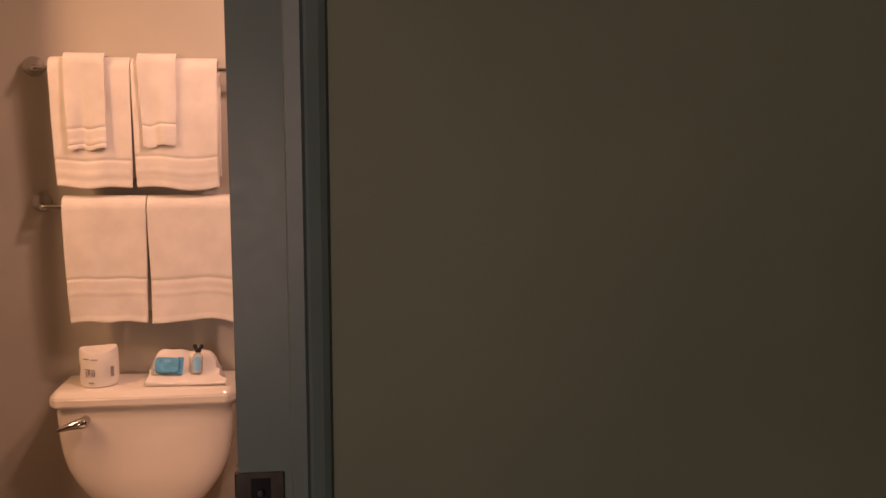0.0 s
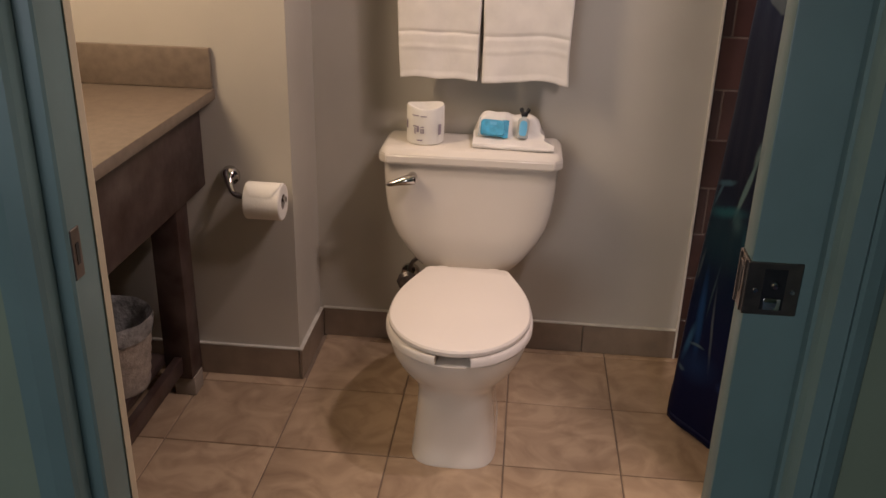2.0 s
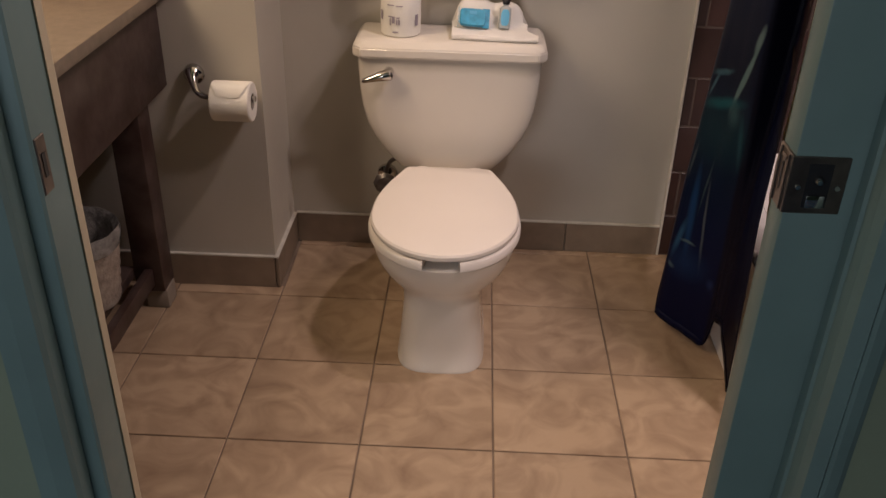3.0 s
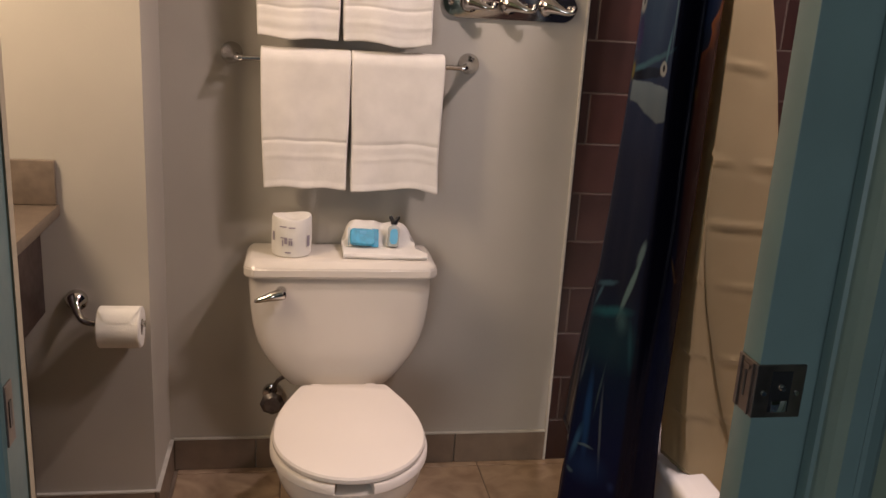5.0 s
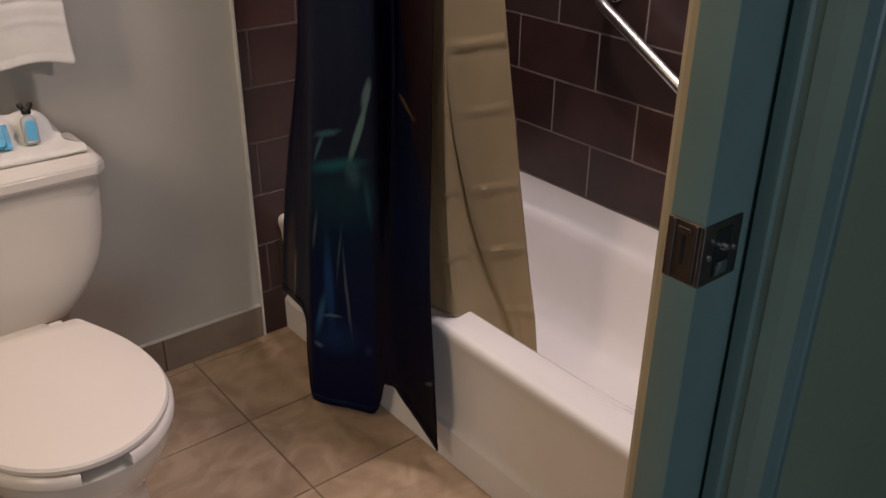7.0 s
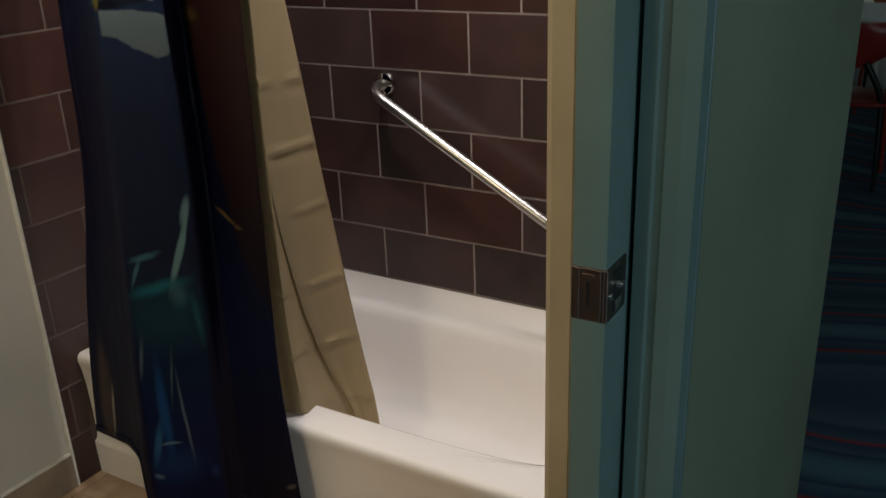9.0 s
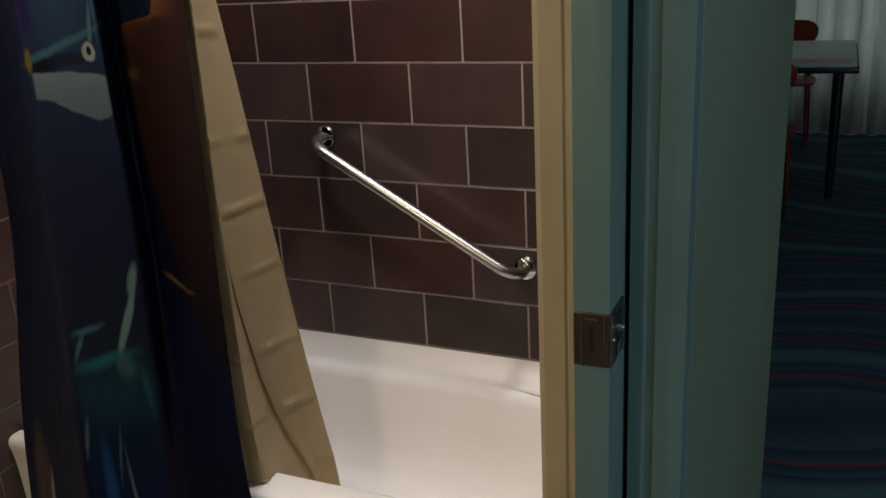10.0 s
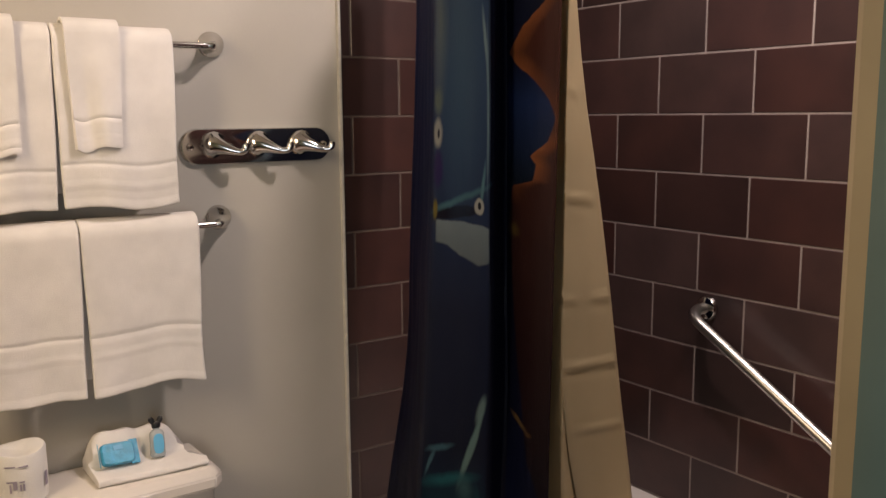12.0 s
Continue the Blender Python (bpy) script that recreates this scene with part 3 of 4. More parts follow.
def soap_packet():
    root = thing("soap_packet", (-0.405, 2.735, 0.742), "blue wrapped soap bar leaning on a washcloth", "soap")
    m = Matrix.Translation((-0.408, 2.727, 0.770)) @ Euler((radians(-33), radians(4), radians(3))).to_matrix().to_4x4()
    rings = []
    for y, s in ((-0.009, 0.90), (-0.006, 0.98), (0.0, 1.0), (0.006, 0.98), (0.009, 0.90)):
        rings.append([(p[0], y, p[1]) for p in [(a, b) for a, b, _ in rounded(0, 0, 0.036 * s, 0.024 * s, 0, 6, 32)]])
    bm = loft(rings)
    bm.transform(m)
    part("wrapper", bm, SOAP, root)
    for sgn in (-1, 1):
        bm = bmesh.new()
        box(bm, sgn * 0.033 - 0.006, -0.0015, -0.027, sgn * 0.033 + 0.009 * sgn + 0.004, 0.0015, 0.027, bevel=0.001, segments=1)
        bm.transform(m)
        part("crimp", bm, SOAP, root)
    bm = boxed(-0.010, -0.0102, 0.006, 0.010, -0.0088, 0.016, bevel=0.0004, segments=1)
    bm.transform(m)
    part("print", bm, GEL, root, "pale printed mark")


soap_packet()


def bottle():
    root = thing("shampoo_bottle", (-0.325, 2.715, 0.742), "small clear bottle of blue gel with black cap", "bottle")
    m = Matrix.Translation((-0.322, 2.722, 0.7445)) @ Euler((radians(-14), radians(3), 0)).to_matrix().to_4x4()
    rings = [rounded(0, 0, r, r * 0.75, z, 2.6, 20) for z, r in ((0, 0.013), (0.003, 0.016), (0.05, 0.0158), (0.056, 0.013), (0.060, 0.007), (0.064, 0.007))]
    bm = loft(rings)
    bm.transform(m)
    part("body", bm, CLEAR, root)
    bm = joined(tube([(0, 0, 0.063), (0, 0, 0.066), (0, 0, 0.074), (0, 0, 0.077)], [0.0085, 0.010, 0.010, 0.008], 14), tube([(-0.006, 0, 0.074), (-0.010, 0, 0.082), (-0.012, 0, 0.087)], [0.005, 0.0065, 0.004], 10), tube([(0.006, 0, 0.074), (0.010, 0, 0.082), (0.012, 0, 0.087)], [0.005, 0.0065, 0.004], 10))
    bm.transform(m)
    part("cap", bm, BLACK, root, "black flared cap")
    bm = loft([[(x, y, 0.029 + z) for x, z, _ in rounded(0, 0, 0.0115 * k, 0.022 * k, 0, 3, 24)] for y, k in ((-0.0112, 1.0), (-0.0126, 0.97), (-0.0130, 0.85))])
    bm.transform(m)
    part("label", bm, GEL, root, "light blue oval label")


bottle()


# ---- paper holder ----
def paper_holder():
    root = thing("paper_holder", (-1.135, NOOK_Y, 0.645), "chrome toilet paper holder with a part-used roll", "paper holder")
    x, z = -1.132, 0.648
    part("post", tube(spline([(x, NOOK_Y, z), (x, NOOK_Y - 0.012, z), (x + 0.004, NOOK_Y - 0.030, z - 0.012), (x + 0.020, NOOK_Y - 0.050, z - 0.034), (x + 0.045, NOOK_Y - 0.062, z - 0.040), (x + 0.075, NOOK_Y - 0.065, z - 0.040)], 3),
                      [0.028, 0.028, 0.027, 0.024, 0.019, 0.015, 0.012, 0.010, 0.0095, 0.009, 0.009, 0.0085, 0.008, 0.008, 0.008, 0.008]), CHROME, root)
    part("spindle", tube([(x + 0.07, NOOK_Y - 0.065, z - 0.040), (-0.958, NOOK_Y - 0.065, z - 0.040)], 0.008), CHROME, root)
    r, y, zz = 0.052, NOOK_Y - 0.065, z - 0.048
    x0, x1 = -1.068, -0.966
    rings = []
    for xx, rr in ((x0, 0.022), (x0, r - 0.003), (x0 + 0.003, r), (x1 - 0.003, r), (x1, r - 0.003), (x1, 0.022), (x0, 0.022)):
        rings.append([(xx, y + rr * math.cos(a), zz + rr * math.sin(a)) for a in (2 * math.pi * k / 36 for k in range(36))])
    roll = part("roll", loft(rings, False, False), PAPER, root, "white toilet paper roll")
    rings = [[(xx, y + rr * math.cos(a), zz + rr * math.sin(a)) for a in (2 * math.pi * k / 24 for k in range(24))] for xx, rr in ((x0 + 0.002, 0.0225), (x1 - 0.002, 0.0225), (x1 - 0.002, 0.0205), (x0 + 0.002, 0.0205), (x0 + 0.002, 0.0225))]
    part("core", loft(rings, False, False), CARD, roll, "grey card core")
    # the loose end, folded to a point over the top
    bm = bmesh.new()
    rows = []
    for k in range(9):
        a = radians(105 - 75 * 0 + k * 7 - 10)
        taper = k / 8
        rr = r + 0.0015 + 0.004 * math.sin(math.pi * taper)
        rows.append([(x0 + 0.004 + 0.030 * max(0, taper - 0.35), y - rr * math.cos(math.pi - a), zz + rr * math.sin(a)), (x1 - 0.004 - 0.030 * max(0, taper - 0.35), y - rr * math.cos(math.pi - a), zz + rr * math.sin(a))])
    vs = [[bm.verts.new(p) for p in row] for row in rows]
    for a, b in zip(vs, vs[1:]):
        bm.faces.new((a[0], a[1], b[1], b[0]))
    part("loose_end", bm, PAPER, roll)


paper_holder()


# ---- vanity ----
def vanity():
    root = thing("vanity", (-1.45, 2.0, 0), "dark wooden vanity base with open lower shelf", "vanity")
    part("apron", boxed(-1.228, 1.40, 0.615, -1.206, 2.535, 0.862, bevel=0.003), WOOD, root)
    part("end_panel", boxed(LEFT + 0.002, 2.512, 0.615, -1.2285, 2.535, 0.862, bevel=0.002), WOOD, root)
    for y in (1.45, 2.43):
        leg = part("leg", boxed(-1.318, y - 0.045, 0.062, -1.238, y + 0.036, 0.6145, bevel=0.004), WOOD, root)
        part("plinth", boxed(-1.300, y - 0.034, 0.0, -1.236, y + 0.032, 0.0615, bevel=0.004), PLINTH, leg, "pale foot block")
    part("shelf", boxed(LEFT + 0.002, 1.40, 0.105, -1.319, 2.400, 0.135, bevel=0.004), WOOD, root)
    part("shelf_rail", boxed(-1.286, 1.487, 0.085, -1.2625, 2.384, 0.137, bevel=0.003), WOOD, root)
    part("back_leg", boxed(LEFT + 0.002, 2.40, 0.0, LEFT + 0.05, 2.45, 0.6145, bevel=0.003), WOOD, root)


vanity()
top = thing("worktop", (-1.45, 2.0, 0.865), "grey-brown solid surface vanity top with side splash", "worktop")
part("slab", boxed(LEFT + 0.001, 1.385, 0.863, -1.158, NOOK_Y - 0.001, 0.894, bevel=0.004), COUNTER, top)
part("side_splash", boxed(LEFT + 0.021, NOOK_Y - 0.020, 0.8945, -1.162, NOOK_Y - 0.001, 1.003, bevel=0.003), COUNTER, top)
part("back_splash", boxed(LEFT + 0.001, 1.385, 0.8945, LEFT + 0.020, NOOK_Y - 0.001, 1.003, bevel=0.003), COUNTER, top)


def waste_basket():
    cx, cy, z = -1.385, 2.22, 0.136
    root = thing("waste_basket", (cx, cy, z), "white woven waste basket with a clear bag on the shelf", "basket")
    rings = []
    for i in range(15):
        h = 0.20 * i / 14
        r = 0.088 + 0.022 * i / 14 + (0.003 if i % 2 else 0.0)
        rings.append([(cx + r * math.cos(a), cy + r * math.sin(a), z + h) for a in (2 * math.pi * k / 40 for k in range(40))])
    rings.append([(cx + 0.104 * math.cos(a), cy + 0.104 * math.sin(a), z + 0.20) for a in (2 * math.pi * k / 40 for k in range(40))])
    rings.append([(cx + 0.085 * math.cos(a), cy + 0.085 * math.sin(a), z + 0.01) for a in (2 * math.pi * k / 40 for k in range(40))])
    part("basket", loft(rings), BASKET, root)
    rings = []
    for h, r in ((0.165, 0.114), (0.20, 0.117), (0.215, 0.112), (0.20, 0.098), (0.06, 0.08)):
        rings.append([(cx + (r + 0.005 * noise.noise(Vector((math.cos(a) * 3, math.sin(a) * 3, h * 20)))) * math.cos(a), cy + (r + 0.005 * noise.noise(Vector((math.cos(a) * 3, math.sin(a) * 3, h * 20)))) * math.sin(a), z + h + 0.008 * noise.noise(Vector((math.cos(a) * 2, math.sin(a) * 2, 5)))) for a in (2 * math.pi * k / 40 for k in range(40))])
    part("bag", loft(rings, False, True), BAG, root, "clear plastic bag lining")


waste_basket()


# ---- tub ----
def bathtub():
    root = thing("bathtub", (0.6, 2.1, 0), "white enamelled alcove bathtub with a plain apron", "bathtub")
    prof = [(0.290, 0.0), (0.289, 0.085), (0.290, 0.098), (0.300, 0.116), (0.301, 0.19), (0.299, 0.27), (0.295, 0.315), (0.290, 0.338), (0.289, 0.350), (0.293, 0.361), (0.303, 0.367), (0.330, 0.367)]
    y0, y1 = DOOR_IN + 0.009, BACK - 0.009
    rings = []
    for k in range(31):
        y = y0 + (y1 - y0) * k / 30
        rings.append([(x, y, z) for x, z in spline_flat(prof)])
    bm = loft(rings, False, False, closed=False)
    part("apron", bm, TUB, root, angle=70)
    cx, cy = 0.632, (y0 + y1) / 2
    outer = []
    for k in range(72):
        a = 2 * math.pi * k / 72
        c, s = math.cos(a), math.sin(a)
        m = max(abs(c) / (0.929 - 0.330) * 2, abs(s) / (y1 - y0) * 2)
        outer.append(((0.330 + 0.929) / 2 + c / m, cy + s / m, 0.367))
    raised = [(x, y, z + (0.072 if x > 0.92 else 0.0)) for x, y, z in outer]
    lower = [(x - (0.010 if x > 0.92 else 0.0), y, z + (0.012 if x > 0.92 else 0.0)) for x, y, z in outer]
    order = [raised, lower]
    for hx, hy, z, p in ((0.256, 0.662, 0.367, 5), (0.246, 0.650, 0.361, 5), (0.238, 0.636, 0.340, 5), (0.226, 0.600, 0.25, 4.5), (0.215, 0.56, 0.16, 4.2), (0.190, 0.51, 0.105, 4), (0.150, 0.44, 0.085, 4), (0.05, 0.2, 0.080, 4)):
        order.append(rounded(cx, cy, hx, hy, z, p, 72))
    part("basin", loft(order, False, True), TUB, root, angle=70)


def spline_flat(prof):
    return [(p.x, p.z) for p in spline([(x, 0, z) for x, z in prof], 4)]


bathtub()


def grab_bar():
    a, b = Vector((TUB_WALL, 2.226, 1.000)), Vector((TUB_WALL, 1.690, 0.690))
    root = thing("grab_bar", tuple((a + b) / 2), "slanted brushed steel grab bar on the tiled wall", "grab bar")
    along, out = (b - a).normalized(), Vector((-1, 0, 0))
    bend = [(0.05 * math.sin(radians(q)), 0.05 * (1 - math.cos(radians(q)))) for q in range(0, 91, 10)]
    pts = [a] + [a + (0.03 + o) * out + g * along for o, g in bend] + [b + (0.03 + o) * out - g * along for o, g in reversed(bend)] + [b]
    part("rail", tube(pts, [0.0138] * len(pts), 18), STEEL, root, angle=60)
    for p in (a, b):
        part("flange", tube([p, p + 0.004 * out, p + 0.010 * out, p + 0.014 * out], [0.031, 0.031, 0.027, 0.014], 28), CHROME, root)


grab_bar()


# ---- shower curtain ----
def folded(points, steps, soft=0.16):
    """A polyline with slightly rounded corners."""
    p = [Vector((x, y, 0)) for x, y in points]

    def at(u):
        u = min(max(u, 0), len(p) - 1.0001)
        k = int(u)
        return p[k].lerp(p[k + 1], u - k)
    last = (len(p) - 1) * steps
    return [(at(j / steps - soft) + 2 * at(j / steps) + at(j / steps + soft)) / 4 for j in range(last + 1)]


def cloth(stations, levels, ripple, steps=12, rows=70, seed=0.0, hem=None, crease=None):
    """A hanging sheet: plan stations given at several levels, with a little crumple and fold marks."""
    bm = bmesh.new()
    uv = bm.loops.layers.uv.new("UVMap")
    lines = [folded([s[k] for s in stations], steps) for k in range(len(levels))]
    grid, where = [], {}
    for i in range(rows + 1):
        row = []
        for j in range(len(lines[0])):
            u = j / steps
            low = levels[-1] + (hem(u) if hem else 0.0)
            z = levels[0] + (low - levels[0]) * i / rows
            p = Vector()
            drop = [(line[j].x, line[j].y) for line in lines]
            p.x = float(np.interp(-z, [-v for v in levels], [d[0] for d in drop]))
            p.y = float(np.interp(-z, [-v for v in levels], [d[1] for d in drop]))
            for step in (0.10, -0.10):
                p.x += float(np.interp(-z + step, [-v for v in levels], [d[0] for d in drop]))
                p.y += float(np.interp(-z + step, [-v for v in levels], [d[1] for d in drop]))
            p /= 3
            w = noise.noise(Vector((u * 1.7 + seed, z * 2.2, seed))) + 0.6 * noise.noise(Vector((u * 5 + seed, z * 5, seed + 4)))
            mark = 0.0
            if crease:
                wave = z + 0.014 * noise.noise(Vector((u * 1.3, seed, 0.5))) + 0.010 * (u - 3)
                k = min(range(len(crease)), key=lambda i: abs(crease[i] - wave))
                held = max(0.0, min(1.0, 0.55 + 1.8 * noise.noise(Vector((u * 1.9, k * 3.7, seed)))))
                mark = 0.0055 * math.exp(-((wave - crease[k]) / 0.0055) ** 2) * held - 0.003 * math.exp(-((wave - crease[k] + 0.016) / 0.009) ** 2) * held
            v = bm.verts.new((p.x + ripple * w - mark, p.y + 0.4 * ripple * w - mark, z))
            where[v] = (u, z)
            row.append(v)
        grid.append(row)
    for a, b in zip(grid, grid[1:]):
        for j in range(len(a) - 1):
            face = bm.faces.new((a[j], b[j], b[j + 1], a[j + 1]))
            for loop in face.loops:
                loop[uv].uv = where[loop.vert]
    return bm


def curtain_material():
    """Printed underwater picture in plain patches of colour, fold shade coloured in: u counts the folds, v is the
    height.
    """
    mat = bpy.data.materials.new("printed_curtain")
    mat.use_nodes = True
    n = mat.node_tree.nodes
    bsdf = n["Principled BSDF"]
    bsdf.inputs["Roughness"].default_value = 0.42
    bsdf.inputs["Specular IOR Level"].default_value = 0.09
    uv = n.new("ShaderNodeUVMap")
    sep = n.new("ShaderNodeSeparateXYZ")
    warp = n.new("ShaderNodeTexNoise")
    warp.inputs["Scale"].default_value, warp.inputs["Detail"].default_value, warp.inputs["Roughness"].default_value = 4.0, 6, 0.62
    mixv = n.new("ShaderNodeVectorMath")
    mixv.operation = "MULTIPLY_ADD"
    mixv.inputs[1].default_value = (0.07, 0.016, 0)
    off = n.new("ShaderNodeVectorMath")
    off.operation = "SUBTRACT"
    off.inputs[1].default_value = (0.5, 0.5, 0.5)
    links(mat, (uv.outputs[0], warp.inputs["Vector"]), (warp.outputs["Color"], off.inputs[0]), (off.outputs[0], mixv.inputs[0]), (uv.outputs[0], mixv.inputs[2]), (mixv.outputs[0], sep.inputs[0]))

    def ramp(source, stops, ease="LINEAR"):
        r = n.new("ShaderNodeValToRGB")
        r.color_ramp.interpolation = ease
        e = r.color_ramp.elements
        e[0].position, e[0].color = stops[0][0], (*stops[0][1], 1)
        e[1].position, e[1].color = stops[-1][0], (*stops[-1][1], 1)
        for at, c in stops[1:-1]:
            e.new(at).color = (*c, 1)
        links(mat, (source, r.inputs[0]))
        return r.outputs[0]

    def scaled(source, lo, hi):
        m = n.new("ShaderNodeMapRange")
        m.inputs[1].default_value, m.inputs[2].default_value = lo, hi
        links(mat, (source, m.inputs[0]))
        return m.outputs[0]

    def blend(a, b, f):
        m = n.new("ShaderNodeMix")
        m.data_type = "RGBA"
        links(mat, (f, m.inputs[0]), (a, m.inputs[6]), (b, m.inputs[7]))
        return m.outputs[2]

    def blob(u, z, ru, rz, soft=0.25, slope=0.0, tilt=0.0):
        """A soft-edged oval patch, sheared by slope."""
        a = n.new("ShaderNodeVectorMath")
        a.operation = "SUBTRACT"
        a.inputs[1].default_value = (u, z, 0)
        along, up, both, length = n.new("ShaderNodeVectorMath"), n.new("ShaderNodeVectorMath"), n.new("ShaderNodeCombineXYZ"), n.new("ShaderNodeVectorMath")
        along.operation, up.operation, length.operation = "DOT_PRODUCT", "DOT_PRODUCT", "LENGTH"
        along.inputs[1].default_value, up.inputs[1].default_value = (1 / ru, -slope / ru, 0), (tilt / rz, 1 / rz, 0)
        links(mat, (mixv.outputs[0], a.inputs[0]), (a.outputs[0], along.inputs[0]), (a.outputs[0], up.inputs[0]))
        links(mat, (along.outputs["Value"], both.inputs[0]), (up.outputs["Value"], both.inputs[1]), (both.outputs[0], length.inputs[0]))
        m = n.new("ShaderNodeMapRange")
        m.inputs[1].default_value, m.inputs[2].default_value, m.inputs[3].default_value, m.inputs[4].default_value = 1 - soft, 1 + soft, 1, 0
        links(mat, (length.outputs["Value"], m.inputs[0]))
        return m.outputs[0]

    def flat(c):
        r = n.new("ShaderNodeRGB")
        r.outputs[0].default_value = (*c, 1)
        return r.outputs[0]

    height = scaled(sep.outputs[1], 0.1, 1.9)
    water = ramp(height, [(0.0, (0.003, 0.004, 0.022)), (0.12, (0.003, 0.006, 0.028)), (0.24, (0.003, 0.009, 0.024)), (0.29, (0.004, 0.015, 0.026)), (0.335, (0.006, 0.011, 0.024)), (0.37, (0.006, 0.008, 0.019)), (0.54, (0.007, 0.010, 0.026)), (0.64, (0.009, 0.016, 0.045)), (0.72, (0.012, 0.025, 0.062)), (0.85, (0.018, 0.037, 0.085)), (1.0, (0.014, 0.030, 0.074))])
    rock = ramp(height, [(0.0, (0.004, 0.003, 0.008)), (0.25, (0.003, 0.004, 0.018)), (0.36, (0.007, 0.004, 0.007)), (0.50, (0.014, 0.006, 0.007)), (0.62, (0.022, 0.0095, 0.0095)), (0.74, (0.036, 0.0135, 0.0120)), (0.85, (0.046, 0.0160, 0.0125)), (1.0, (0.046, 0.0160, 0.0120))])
    # inward fold: dark print and the fold's own shade in one near-black colour
    fold_shade = ramp(height, [(0.0, (0.006, 0.005, 0.013)), (0.3, (0.004, 0.004, 0.010)), (1.0, (0.004, 0.005, 0.012))])
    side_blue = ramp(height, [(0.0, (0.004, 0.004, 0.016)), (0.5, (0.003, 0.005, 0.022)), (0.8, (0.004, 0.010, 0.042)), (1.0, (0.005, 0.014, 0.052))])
    def level(source, knots, lo, hi):
        """A value that follows knots (place, value) along a source between lo and hi; values from 0 to 1."""
        stops = sorted(((at - lo) / (hi - lo), (v, v, v)) for at, v in knots)
        return ramp(scaled(source, lo, hi), stops)

    def past(a, b, soft):
        """1 where a exceeds b."""
        d, m = n.new("ShaderNodeMath"), n.new("ShaderNodeMapRange")
        d.operation = "SUBTRACT"
        m.inputs[1].default_value, m.inputs[2].default_value = -soft, soft
        links(mat, (a, d.inputs[0]), (b, d.inputs[1]), (d.outputs[0], m.inputs[0]))
        return m.outputs[0]

    def times(a, b):
        m = n.new("ShaderNodeMath")
        m.operation = "MULTIPLY"
        links(mat, (a, m.inputs[0]), (b, m.inputs[1]))
        return m.outputs[0]

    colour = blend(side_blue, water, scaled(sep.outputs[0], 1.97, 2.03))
    colour = blend(colour, fold_shade, scaled(sep.outputs[0], 2.96, 3.02))
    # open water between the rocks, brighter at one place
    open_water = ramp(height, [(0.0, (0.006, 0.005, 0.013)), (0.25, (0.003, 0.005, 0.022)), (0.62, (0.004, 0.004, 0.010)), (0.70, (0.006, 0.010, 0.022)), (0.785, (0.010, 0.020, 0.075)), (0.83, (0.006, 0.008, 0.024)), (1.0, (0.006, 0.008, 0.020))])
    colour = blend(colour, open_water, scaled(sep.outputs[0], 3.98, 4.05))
    # rock with a ragged lit rim
    across = scaled(sep.outputs[0], 4.0, 5.2)
    rim = ((1.90, 1.0), (1.73, 0.80), (1.66, 0.27), (1.613, 0.05), (1.584, 0.22), (1.554, 0.45), (1.513, 0.68), (1.483, 0.78), (1.436, 0.66), (1.407, 0.41), (1.389, 0.50), (1.36, 0.46), (1.342, 0.10), (1.26, 0.03), (1.20, 0.08), (0.96, 0.21), (0.77, 0.42), (0.64, 0.90), (0.27, 1.0), (0.20, 0.25), (0.06, 0.10))
    edge = level(sep.outputs[1], rim[:12], 1.36, 1.90)
    edge_low = level(sep.outputs[1], rim[11:], 0.06, 1.36)
    above = scaled(sep.outputs[1], 1.3595, 1.3605)
    edge = blend(edge_low, edge, above)
    inside = past(across, edge, 0.012)
    shallow = past(across, edge, 0.30)
    rim_band = scaled(shallow, 0.95, 0.50)
    warm = times(rim_band, level(sep.outputs[1], ((1.30, 0.0), (1.36, 0.55), (1.42, 1.0), (1.46, 0.25), (1.55, 0.3), (1.60, 1.0), (1.72, 0.7), (1.80, 0.5)), 1.30, 1.80))
    rock = blend(rock, flat((0.200, 0.072, 0.026)), warm)
    colour = blend(colour, rock, inside)
    # pale lower jaw shape: a band between two edges, with a dark stroke and a light rim over it
    over = level(sep.outputs[0], ((2.0, 0.345), (2.5, 0.355), (3.0, 0.40)), 2.0, 3.0)
    under = level(sep.outputs[0], ((2.0, 0.60), (2.30, 0.64), (2.50, 0.75), (2.80, 0.86), (3.0, 0.80)), 2.0, 3.0)
    drop = scaled(sep.outputs[1], 1.33, 1.15)
    panel_in = times(scaled(sep.outputs[0], 2.06, 2.10), scaled(sep.outputs[0], 3.0, 2.97))
    jaw = times(times(past(drop, over, 0.012), past(under, drop, 0.015)), panel_in)
    jaw_tone = ramp(scaled(sep.outputs[1], 1.17, 1.27), [(0.0, (0.070, 0.085, 0.100)), (0.6, (0.085, 0.110, 0.130)), (1.0, (0.110, 0.140, 0.165))])
